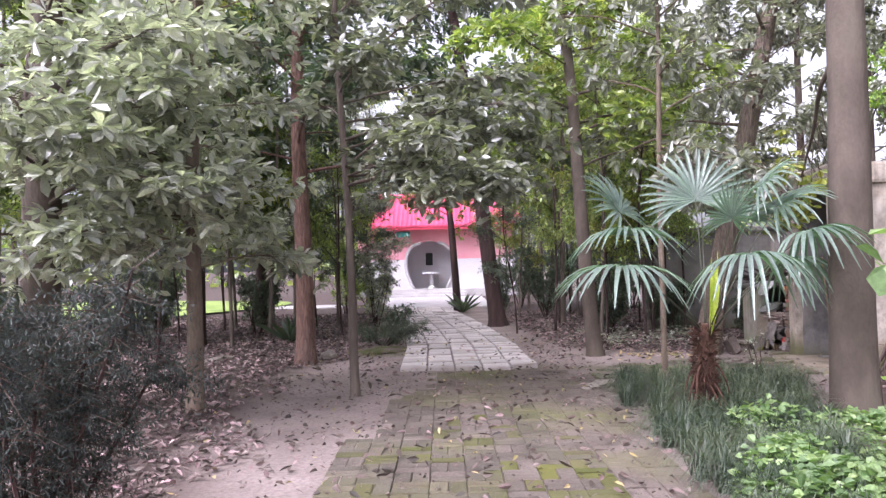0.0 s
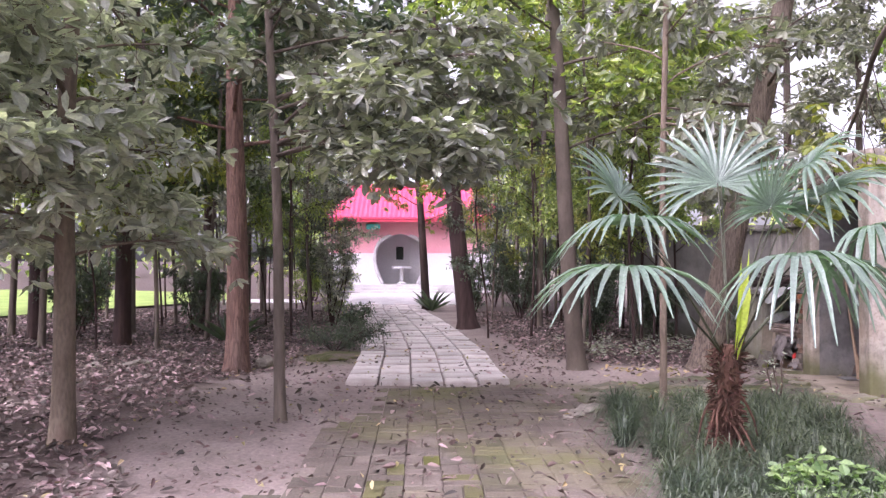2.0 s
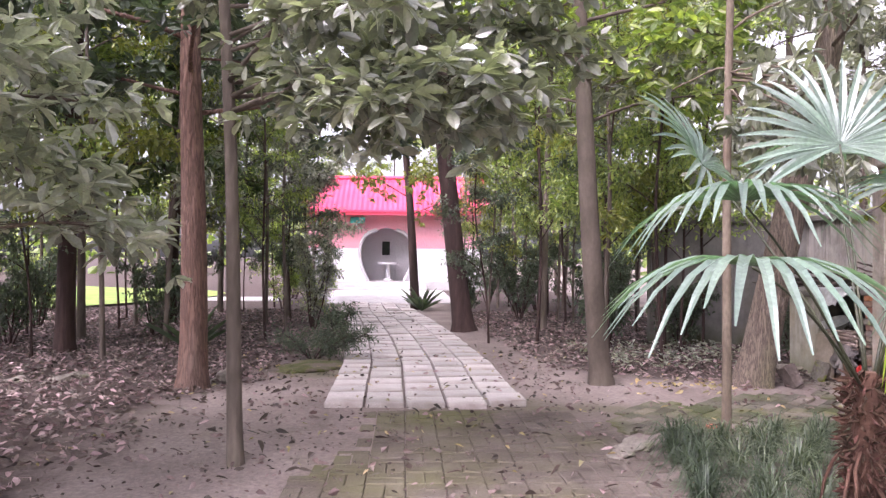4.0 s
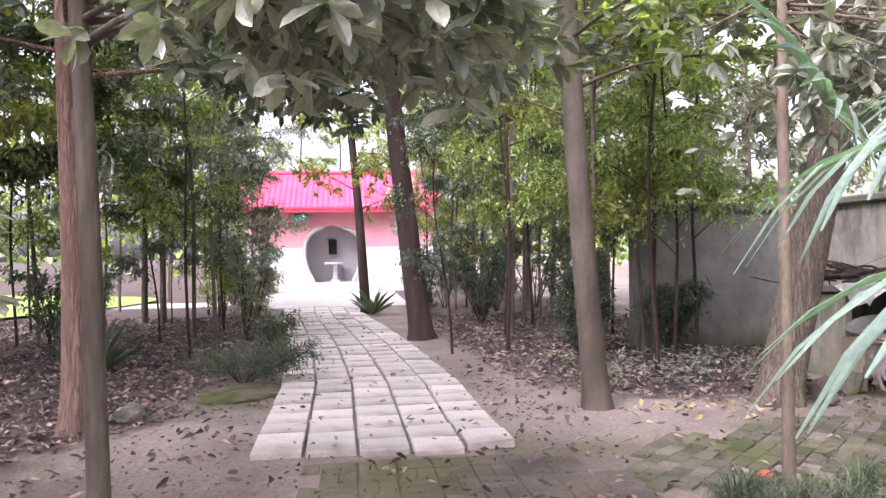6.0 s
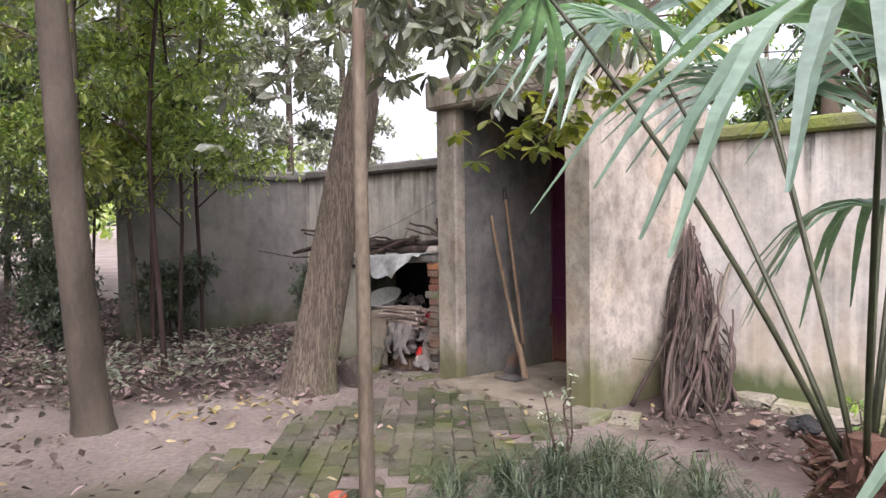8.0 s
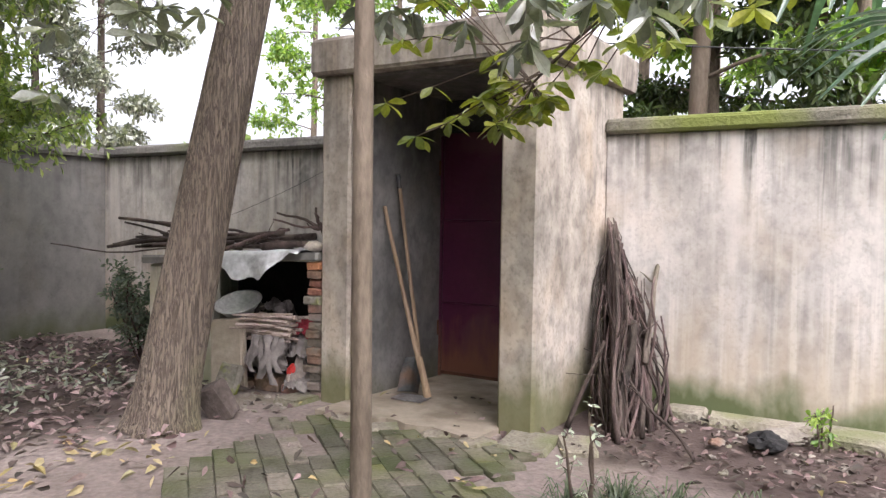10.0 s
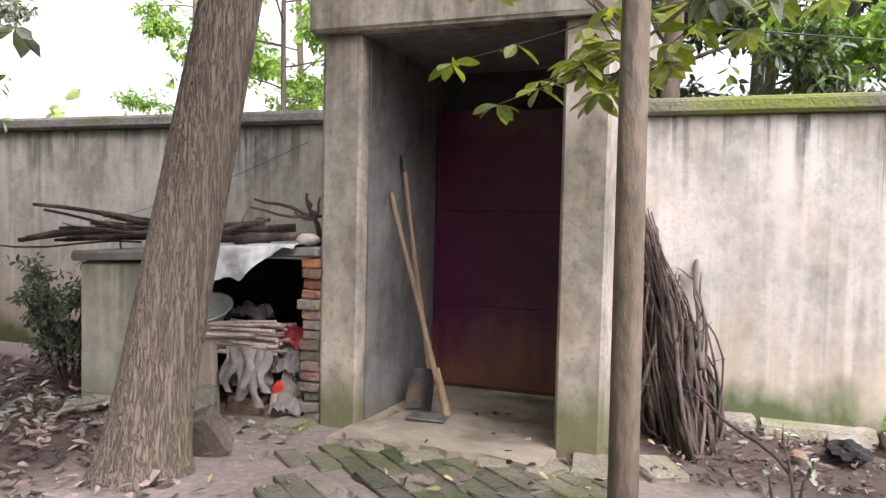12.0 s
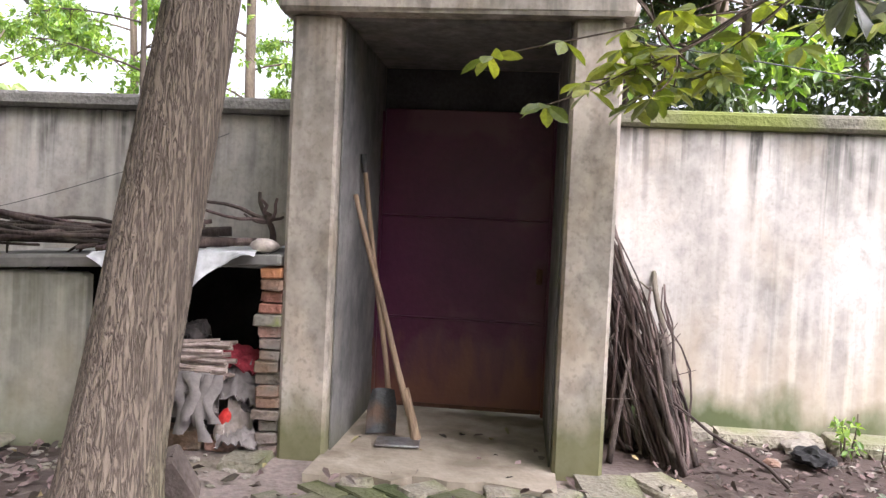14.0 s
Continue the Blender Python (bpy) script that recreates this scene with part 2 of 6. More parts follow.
M = {
    "soil": surface("soil", (0.225, 0.178, 0.158), (0.34, 0.277, 0.252), 1.1, 0.95, 0.6, 30.0, (0.11, 0.10, 0.055), 0.55, (0.56, 0.72)),
    "mossy_brick": surface("mossy_brick", (0.115, 0.094, 0.076), (0.18, 0.15, 0.125), 2.2, 0.92, 0.5, 50.0, (0.112, 0.114, 0.045), 0.8, (0.46, 0.72), vary=0.22, local=False),
    "moss_brick": surface("moss_brick", (0.13, 0.115, 0.088), (0.215, 0.19, 0.152), 4.0, 0.92, 0.6, 50.0, (0.085, 0.096, 0.036), 1.6, (0.40, 0.62), vary=0.38, local=False),
    "green_brick": surface("green_brick", (0.10, 0.085, 0.056), (0.15, 0.128, 0.09), 3.0, 0.92, 0.5, 50.0, (0.096, 0.10, 0.024), 1.1, (0.36, 0.62), vary=0.2, local=False),
    "slab": surface("slab", (0.60, 0.55, 0.525), (0.73, 0.68, 0.655), 3.0, 0.85, 0.35, 60.0, (0.31, 0.265, 0.235), 1.6, (0.46, 0.68), vary=0.2),
    "bark_smooth": surface("bark_smooth", (0.074, 0.058, 0.045), (0.13, 0.103, 0.083), 3.0, 0.9, 0.4, 40.0, (0.125, 0.108, 0.08), 1.4, (0.52, 0.72), (1, 1, 0.5), grain=0.2),
    "bark_grey": surface("bark_grey", (0.125, 0.10, 0.082), (0.21, 0.17, 0.14), 5.0, 0.92, 0.8, 26.0, (0.12, 0.12, 0.07), 1.5, (0.55, 0.7), (1, 1, 0.25)),
    "bark_ridged": surface("bark_ridged", (0.215, 0.168, 0.133), (0.27, 0.215, 0.172), 2.0, 0.92, 0.4, 60.0, (0.215, 0.20, 0.11), 1.3, (0.55, 0.75), (1, 1, 0.5), grain=0.15),
    "bark_red": surface("bark_red", (0.20, 0.115, 0.088), (0.30, 0.18, 0.14), 5.0, 0.92, 0.8, 24.0, (0.12, 0.085, 0.07), 2.0, (0.5, 0.7), (1, 1, 0.2)),
    "bark_dark": surface("bark_dark", (0.044, 0.026, 0.023), (0.084, 0.05, 0.044), 5.0, 0.92, 0.8, 24.0, stretch=(1, 1, 0.2)),
    "bark_pale": surface("bark_pale", (0.16, 0.122, 0.09), (0.235, 0.185, 0.14), 6.0, 0.9, 0.5, 45.0, (0.15, 0.10, 0.075), 4.0, (0.55, 0.7), (1, 1, 0.4)),
    "twig": surface("twig", (0.09, 0.065, 0.05), (0.15, 0.11, 0.085), 8.0, 0.9, 0.3, 40.0),
    "leaf_grey": surface("leaf_grey", (0.152, 0.162, 0.13), (0.235, 0.242, 0.20), 5.0, 0.3, 0.0, 60.0, vary=0.5, island=True, translucent=(0.5, 0.6, 0.25), spec=1.0),
    "leaf_green": surface("leaf_green", (0.125, 0.165, 0.058), (0.195, 0.235, 0.09), 5.0, 0.45, 0.0, 60.0, vary=0.5, island=True, translucent=(1.1, 1.3, 0.35), spec=0.5),
    "leaf_yellow": surface("leaf_yellow", (0.10, 0.125, 0.03), (0.15, 0.17, 0.05), 5.0, 0.45, 0.0, 60.0, vary=0.4, island=True, translucent=(1.3, 1.3, 0.3), spec=0.5),
    "leaf_whorl": surface("leaf_whorl", (0.12, 0.14, 0.03), (0.20, 0.22, 0.05), 5.0, 0.4, 0.0, 60.0, vary=0.4, island=True, translucent=(1.0, 1.1, 0.25), spec=0.5),
    "leaf_silver": surface("leaf_silver", (0.21, 0.222, 0.19), (0.33, 0.335, 0.30), 5.0, 0.3, 0.0, 60.0, vary=0.45, island=True, translucent=(0.8, 0.92, 0.5), spec=1.0),
    "leaf_pale": surface("leaf_pale", (0.30, 0.33, 0.27), (0.42, 0.45, 0.38), 5.0, 0.4, 0.0, 60.0, vary=0.3, island=True, translucent=(0.6, 0.7, 0.4)),
    "orange_plastic": surface("orange_plastic", (0.60, 0.13, 0.07), (0.68, 0.17, 0.10), 5.0, 0.4, 0.1, 40.0),
    "leaf_dark": surface("leaf_dark", (0.045, 0.062, 0.045), (0.08, 0.10, 0.07), 5.0, 0.5, 0.0, 60.0, vary=0.4, island=True, translucent=(0.7, 0.9, 0.4), spec=0.5),
    "leaf_deep": surface("leaf_deep", (0.032, 0.053, 0.019), (0.06, 0.088, 0.031), 5.0, 0.5, 0.0, 60.0, vary=0.5, island=True, translucent=(0.85, 1.0, 0.28), spec=0.5),
    "leaf_yew": surface("leaf_yew", (0.02, 0.028, 0.025), (0.042, 0.052, 0.045), 5.0, 0.5, 0.0, 60.0, vary=0.4, island=True, translucent=(0.5, 0.6, 0.4), spec=0.4),
    "leaf_bright": surface("leaf_bright", (0.10, 0.165, 0.04), (0.165, 0.24, 0.06), 5.0, 0.5, 0.0, 60.0, vary=0.4, island=True, translucent=(1.2, 1.4, 0.35)),
    "leaf_cover": surface("leaf_cover", (0.10, 0.16, 0.06), (0.19, 0.265, 0.12), 3.0, 0.5, 0.0, 60.0, vary=0.35, island=True, translucent=(0.8, 1.0, 0.4)),
    "grass": surface("grass", (0.042, 0.06, 0.038), (0.10, 0.122, 0.08), 2.0, 0.5, 0.0, 60.0, vary=0.45, island=True, translucent=(0.6, 0.8, 0.3)),
    "lawn": surface("lawn", (0.20, 0.30, 0.06), (0.30, 0.40, 0.10), 1.0, 0.9, 0.4, 40.0),
    "palm": surface("palm", (0.095, 0.14, 0.11), (0.155, 0.20, 0.165), 4.0, 0.33, 0.0, 60.0, vary=0.25, island=True, translucent=(0.6, 0.9, 0.4), spec=0.6),
    "palm_spear": surface("palm_spear", (0.28, 0.36, 0.05), (0.38, 0.44, 0.08), 4.0, 0.45, 0.0, 60.0, translucent=(1.0, 1.1, 0.3)),
    "petiole": surface("petiole", (0.04, 0.045, 0.025), (0.075, 0.075, 0.045), 5.0, 0.5, 0.2, 40.0),
    "fibre": surface("fibre", (0.075, 0.038, 0.026), (0.15, 0.08, 0.055), 6.0, 0.95, 0.5, 40.0, vary=0.4, island=True),
    "dead_leaf": surface("dead_leaf", (0.14, 0.10, 0.09), (0.37, 0.29, 0.262), 2.0, 0.7, 0.0, 50.0, vary=0.75, island=True),
    "dead_dark": surface("dead_dark", (0.075, 0.052, 0.045), (0.19, 0.145, 0.122), 2.0, 0.7, 0.0, 50.0, vary=0.7, island=True),
    "dead_yellow": surface("dead_yellow", (0.40, 0.31, 0.12), (0.48, 0.41, 0.24), 2.0, 0.7, 0.0, 50.0, vary=0.35, island=True),
    "stone": surface("stone", (0.27, 0.235, 0.20), (0.38, 0.34, 0.29), 4.0, 0.9, 0.5, 40.0, (0.15, 0.16, 0.07), 2.0, (0.55, 0.7)),
    "moss": surface("moss", (0.08, 0.088, 0.027), (0.14, 0.145, 0.045), 5.0, 0.95, 0.9, 50.0, (0.15, 0.118, 0.098), 3.2, (0.46, 0.60)),
    "wall_cement": streaked("wall_cement", (0.40, 0.362, 0.325), (0.565, 0.523, 0.48), (0.13, 0.124, 0.118), (0.06, 0.085, 0.025), 0.27, 1.98, 0.5, 0.8),
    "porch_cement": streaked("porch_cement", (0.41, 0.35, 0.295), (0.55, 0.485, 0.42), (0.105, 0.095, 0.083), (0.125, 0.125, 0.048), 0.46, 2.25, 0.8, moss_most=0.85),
    # darker porch cement: the shade under the roof is put into its colour
    "shaded_cement": streaked("shaded_cement", (0.19, 0.18, 0.175), (0.28, 0.265, 0.255), (0.075, 0.075, 0.075), (0.10, 0.10, 0.055), 0.25, 2.2, 0.8),
    # near-black cement: deep shade over the gate, put into the beam's colour
    "shade_black_cement": surface("shade_black_cement", (0.035, 0.033, 0.036), (0.07, 0.066, 0.07), 2.5, 0.95, 0.3, 40.0),
    "dark_cement": streaked("dark_cement", (0.165, 0.158, 0.146), (0.245, 0.232, 0.215), (0.07, 0.07, 0.066), (0.08, 0.09, 0.045), 0.3, 2.0),
    "store_cement": streaked("store_cement", (0.44, 0.41, 0.34), (0.56, 0.52, 0.45), (0.17, 0.17, 0.13), (0.20, 0.21, 0.12), 0.3, 0.75, 0.4),
    "mossy_cement": surface("mossy_cement", (0.22, 0.20, 0.165), (0.32, 0.29, 0.25), 5.0, 0.95, 0.5, 40.0, (0.17, 0.19, 0.03), 5.0, (0.5, 0.6)),
    "block": surface("block", (0.10, 0.078, 0.068), (0.17, 0.135, 0.118), 8.0, 0.95, 0.5, 40.0),
    "footing": surface("footing", (0.235, 0.21, 0.16), (0.335, 0.30, 0.24), 5.0, 0.95, 0.8, 40.0, (0.16, 0.165, 0.085), 2.2, (0.46, 0.64), vary=0.2),
    "cap": surface("cap", (0.15, 0.14, 0.105), (0.23, 0.205, 0.165), 2.5, 0.95, 0.5, 40.0, (0.14, 0.16, 0.04), 1.2, (0.42, 0.6)),
    "cap_grey": surface("cap_grey", (0.17, 0.16, 0.145), (0.26, 0.245, 0.22), 2.5, 0.95, 0.4, 40.0, (0.12, 0.13, 0.06), 1.2, (0.58, 0.72)),
    "floor_cement": surface("floor_cement", (0.33, 0.275, 0.215), (0.45, 0.385, 0.31), 3.0, 0.9, 0.3, 30.0, (0.19, 0.155, 0.115), 2.6, (0.45, 0.64), grain=0.15),
    "rust_gate": surface("rust_gate", (0.074, 0.013, 0.042), (0.106, 0.022, 0.056), 1.4, 0.36, 0.15, 30.0, (0.112, 0.04, 0.058), 1.3, (0.50, 0.56), spec=0.35, grain=0.15),
    "rust": surface("rust", (0.10, 0.045, 0.03), (0.16, 0.075, 0.045), 6.0, 0.85, 0.4, 60.0),
    "dark_metal": surface("dark_metal", (0.05, 0.052, 0.055), (0.09, 0.09, 0.092), 8.0, 0.45, 0.2, 60.0, (0.10, 0.06, 0.04), 5.0, (0.55, 0.7), metal=0.6),
    "steel": surface("steel", (0.34, 0.34, 0.35), (0.48, 0.47, 0.47), 8.0, 0.4, 0.2, 60.0, (0.12, 0.08, 0.06), 5.0, (0.5, 0.7), metal=0.7),
    "handle": surface("handle", (0.29, 0.195, 0.125), (0.40, 0.285, 0.19), 6.0, 0.65, 0.3, 60.0, (0.13, 0.085, 0.062), 5.0, (0.55, 0.7), (1, 1, 0.2)),
    "old_brick": surface("old_brick", (0.24, 0.145, 0.105), (0.36, 0.22, 0.16), 8.0, 0.92, 0.6, 50.0, (0.18, 0.155, 0.13), 5.0, (0.45, 0.65), vary=0.35),
    "red_brick": surface("red_brick", (0.30, 0.13, 0.095), (0.40, 0.19, 0.14), 8.0, 0.92, 0.6, 50.0, (0.22, 0.18, 0.15), 5.0, (0.5, 0.7)),
    "grey_brick": surface("grey_brick", (0.19, 0.145, 0.12), (0.29, 0.225, 0.19), 8.0, 0.92, 0.6, 50.0, (0.16, 0.145, 0.125), 5.0, (0.45, 0.65), vary=0.3),
    "orange_brick": surface("orange_brick", (0.46, 0.20, 0.10), (0.55, 0.26, 0.14), 8.0, 0.92, 0.6, 50.0),
    "stick": surface("stick", (0.044, 0.030, 0.026), (0.10, 0.071, 0.06), 7.0, 0.9, 0.8, 40.0, (0.17, 0.13, 0.11), 6.0, (0.55, 0.75), (1, 1, 0.3), vary=0.4),
    "kindling": surface("kindling", (0.36, 0.28, 0.24), (0.56, 0.46, 0.41), 7.0, 0.9, 0.3, 40.0, vary=0.5, island=True),
    "sheet_plastic": surface("sheet_plastic", (0.55, 0.55, 0.56), (0.68, 0.68, 0.69), 5.0, 0.3, 0.3, 20.0, spec=0.6),
    # near black: painted shade in the woodstore, and the black plastic scrap
    "shade_and_scrap_black": surface("shade_and_scrap_black", (0.012, 0.012, 0.013), (0.03, 0.028, 0.028), 5.0, 0.9, 0.3, 40.0),
    "rag": surface("rag", (0.17, 0.15, 0.142), (0.27, 0.24, 0.228), 9.0, 0.95, 0.15, 60.0, grain=0.15),
    "red_plastic": surface("red_plastic", (0.62, 0.04, 0.035), (0.72, 0.07, 0.06), 5.0, 0.35, 0.1, 40.0),
    "white_plastic": surface("white_plastic", (0.50, 0.42, 0.37), (0.66, 0.58, 0.52), 5.0, 0.4, 0.1, 40.0),
    "basin": surface("basin", (0.50, 0.50, 0.48), (0.62, 0.61, 0.60), 6.0, 0.5, 0.1, 40.0),
    "red_cloth": surface("red_cloth", (0.34, 0.03, 0.05), (0.46, 0.06, 0.08), 7.0, 0.9, 0.2, 60.0),
    "kraft": surface("kraft", (0.24, 0.20, 0.175), (0.34, 0.29, 0.255), 5.0, 0.9, 0.2, 50.0, (0.18, 0.15, 0.13), 3.0, (0.5, 0.65)),
    "rubbish": surface("rubbish", (0.05, 0.042, 0.04), (0.12, 0.10, 0.095), 9.0, 0.8, 0.6, 40.0),
    "pink_wall": surface("pink_wall", (0.74, 0.30, 0.36), (0.80, 0.40, 0.45), 1.0, 0.85, 0.15, 30.0, (0.66, 0.26, 0.30), 0.6, (0.55, 0.7)),
    "white_wall": surface("white_wall", (0.62, 0.60, 0.62), (0.70, 0.68, 0.70), 1.0, 0.85, 0.15, 30.0),
    "red_roof": surface("red_roof", (0.62, 0.055, 0.10), (0.70, 0.08, 0.13), 1.5, 0.6, 0.2, 30.0, (0.52, 0.05, 0.08), 1.0, (0.5, 0.7), vary=0.15),
    "grey_trim": surface("grey_trim", (0.46, 0.44, 0.45), (0.54, 0.52, 0.53), 2.0, 0.85, 0.2, 30.0),
    "dark_glass": surface("dark_glass", (0.02, 0.022, 0.025), (0.03, 0.032, 0.035), 2.0, 0.1, 0.0, 30.0),
    "teal": surface("teal", (0.06, 0.42, 0.40), (0.09, 0.50, 0.46), 4.0, 0.5, 0.1, 30.0),
    "pale_stone": surface("pale_stone", (0.46, 0.435, 0.43), (0.56, 0.535, 0.53), 2.0, 0.85, 0.2, 30.0),
    "cable": surface("cable", (0.03, 0.03, 0.03), (0.06, 0.06, 0.06), 4.0, 0.6, 0.0, 30.0),
}


def rusted(m, top=0.48, colour=(0.20, 0.085, 0.055)):
    """Rust that has crept up from the foot of a sheet, with a ragged edge and runs."""
    nt = m.node_tree
    n, link = nt.nodes, nt.links.new
    b = n["Principled BSDF"]
    old = b.inputs["Base Color"].links[0].from_socket
    geo, sep, mp, tx, ad, mr, mx = (n.new("ShaderNode" + k) for k in ("NewGeometry", "SeparateXYZ", "Mapping", "TexNoise", "Math", "MapRange", "Mix"))
    mp.inputs["Scale"].default_value = (1, 1, 0.35)
    tx.inputs["Scale"].default_value, tx.inputs["Detail"].default_value = 9.0, 8.0
    link(geo.outputs["Position"], sep.inputs[0])
    link(geo.outputs["Position"], mp.inputs[0])
    link(mp.outputs[0], tx.inputs["Vector"])
    ad.operation = "MULTIPLY_ADD"
    ad.inputs[1].default_value = 0.9
    link(tx.outputs[0], ad.inputs[0])
    link(sep.outputs[2], ad.inputs[2])
    link(ad.outputs[0], mr.inputs[0])
    mr.inputs[1].default_value, mr.inputs[2].default_value, mr.inputs[3].default_value, mr.inputs[4].default_value = top + 0.45, top + 0.12, 0.0, 0.9
    mx.data_type = "RGBA"
    link(mr.outputs[0], mx.inputs[0])
    link(old, mx.inputs[6])
    mx.inputs[7].default_value = (*colour, 1)
    link(mx.outputs[2], b.inputs["Base Color"])


def furrowed(m, scale=(40, 40, 7.0), dark=(0.045, 0.036, 0.03), twist=0.3):
    """Dark furrows along the bark."""
    nt = m.node_tree
    n, link = nt.nodes, nt.links.new
    b = n["Principled BSDF"]
    old = b.inputs["Base Color"].links[0].from_socket
    co, mp, tx = n.new("ShaderNodeTexCoord"), n.new("ShaderNodeMapping"), n.new("ShaderNodeTexNoise")
    mp.inputs["Scale"].default_value = scale
    tx.inputs["Scale"].default_value, tx.inputs["Detail"].default_value, tx.inputs["Distortion"].default_value = 1.0, 2.0, twist
    link(co.outputs["Object"], mp.inputs[0])
    link(mp.outputs[0], tx.inputs["Vector"])
    off, ab, mr, mx = n.new("ShaderNodeMath"), n.new("ShaderNodeMath"), n.new("ShaderNodeMapRange"), n.new("ShaderNodeMix")
    off.operation, ab.operation, mx.data_type = "SUBTRACT", "ABSOLUTE", "RGBA"
    off.inputs[1].default_value = 0.5
    link(tx.outputs[0], off.inputs[0])
    link(off.outputs[0], ab.inputs[0])
    link(ab.outputs[0], mr.inputs[0])
    mr.inputs[1].default_value, mr.inputs[2].default_value, mr.inputs[3].default_value, mr.inputs[4].default_value = 0.0, 0.11, 0.72, 0.0
    link(mr.outputs[0], mx.inputs[0])
    link(old, mx.inputs[6])
    mx.inputs[7].default_value = (*dark, 1)
    link(mx.outputs[2], b.inputs["Base Color"])
    bp = n.new("ShaderNodeBump")
    bp.inputs["Strength"].default_value, bp.inputs["Distance"].default_value = 0.7, 0.02
    bp.invert = True
    link(mr.outputs[0], bp.inputs["Height"])
    prev = b.inputs["Normal"].links[0].from_socket
    link(prev, bp.inputs["Normal"])
    link(bp.outputs[0], b.inputs["Normal"])


rusted(M["rust_gate"])
furrowed(M["bark_ridged"], (44, 44, 2.8), (0.045, 0.034, 0.028), 1.1)
furrowed(M["bark_red"], (26, 26, 4.0), (0.085, 0.05, 0.042))


# ---- shapes ----
class Geo:
    """Points and faces of one mesh."""

    def __init__(self):
        self.v, self.f, self.n = [], [], 0

    def add(self, verts, faces):
        verts = np.asarray(verts, float).reshape(-1, 3)
        self.v.append(verts)
        self.f.extend([tuple(int(i) + self.n for i in q) for q in faces])
        self.n += len(verts)
        return self

    def add_many(self, verts, pattern):
        """verts (n, k, 3): n alike pieces of k points, with faces by pattern."""
        n, k = verts.shape[:2]
        self.v.append(verts.reshape(-1, 3))
        start = self.n + np.arange(n)[:, None] * k
        for q in pattern:
            self.f.extend(map(tuple, (start + np.array(q)[None, :]).tolist()))
        self.n += n * k
        return self

    def mesh(self, name, material, smooth=False):
        me = bpy.data.meshes.new(name)
        me.from_pydata(np.concatenate(self.v).tolist(), [], self.f)
        me.materials.append(material)
        if smooth:
            me.polygons.foreach_set("use_smooth", np.ones(len(me.polygons), bool))
        me.update()
        return me


def part(name, geo, material, parent=None, label="", smooth=False, at=None):
    """One mesh object under a thing or a part; points of the mesh are in the parent's space."""
    ob = new(name, geo if isinstance(geo, bpy.types.Mesh) else geo.mesh(name, material, smooth))
    if parent is not None:
        ob.parent = parent
    if at is not None:
        ob.matrix_basis = at
    if label:
        ob["label"] = label
    return ob


def thing(name, label, category, m=None, group="", kind=""):
    ob = tagged(new(name), label, category, group, kind)
    ob.empty_display_size = 0.1
    if m is not None:
        ob.matrix_basis = m
    return ob


def box(x0, x1, y0, y1, z0, z1, bevel=0.0, geo=None, jit=0.0):
    """A box with chamfered upright and top edges."""
    g = geo or Geo()
    b = min(bevel, (x1 - x0) / 3, (y1 - y0) / 3, (z1 - z0) / 3)
    if b <= 0:
        v = [(x, y, z) for z in (z0, z1) for x, y in ((x0, y0), (x1, y0), (x1, y1), (x0, y1))]
        return g.add(v, [(3, 2, 1, 0), (4, 5, 6, 7), (0, 1, 5, 4), (1, 2, 6, 5), (2, 3, 7, 6), (3, 0, 4, 7)])

    def ring(i, z):
        a, c, d, e = x0 + i, x1 - i, y0 + i, y1 - i
        return [(a + b, d, z), (c - b, d, z), (c, d + b, z), (c, e - b, z), (c - b, e, z), (a + b, e, z), (a, e - b, z), (a, d + b, z)]
    v = np.array(ring(b * 0.6, z0) + ring(0, z0 + b) + ring(0, z1 - b) + ring(b * 0.6, z1))
    if jit:
        v = v + np.random.uniform(-jit, jit, v.shape)
    f = [tuple(range(7, -1, -1)), tuple(range(24, 32))]
    for k in range(3):
        for i in range(8):
            j = (i + 1) % 8
            f.append((k * 8 + i, k * 8 + j, k * 8 + 8 + j, k * 8 + 8 + i))
    return g.add(v, f)


def tube(g, pts, radii, sides=8, wob=0.0, rng=None, ends=True):
    """A round bar along pts."""
    pts = np.asarray(pts, float)
    n = len(pts)
    radii = np.broadcast_to(np.asarray(radii, float), (n,))
    tan = np.gradient(pts, axis=0)
    tan /= np.linalg.norm(tan, axis=1)[:, None] + 1e-9
    ref = np.where(np.abs(tan[:, 2:3]) > 0.9, np.array([[1.0, 0, 0]]), np.array([[0, 0, 1.0]]))
    if np.abs(tan[:, 2]).max() > 0.9:
        ref = np.repeat(np.array([[1.0, 0.03, 0]]), n, 0)
        if np.abs(tan[:, 0]).max() > 0.95:
            ref = np.repeat(np.array([[0.03, 1.0, 0]]), n, 0)
    a = np.cross(tan, ref)
    a /= np.linalg.norm(a, axis=1)[:, None] + 1e-9
    c = np.cross(tan, a)
    th = np.linspace(0, 2 * np.pi, sides, endpoint=False)
    rad = radii[:, None] * np.ones(sides)
    if wob and rng is not None:
        rad = rad * (1 + rng.uniform(-wob, wob, rad.shape))
    v = pts[:, None] + rad[..., None] * (np.cos(th)[None, :, None] * a[:, None] + np.sin(th)[None, :, None] * c[:, None])
    f = []
    for i in range(n - 1):
        for k in range(sides):
            j = (k + 1) % sides
            f.append((i * sides + k, i * sides + j, (i + 1) * sides + j, (i + 1) * sides + k))
    if ends:
        f += [tuple(range(sides - 1, -1, -1)), tuple((n - 1) * sides + k for k in range(sides))]
    return g.add(v, f)


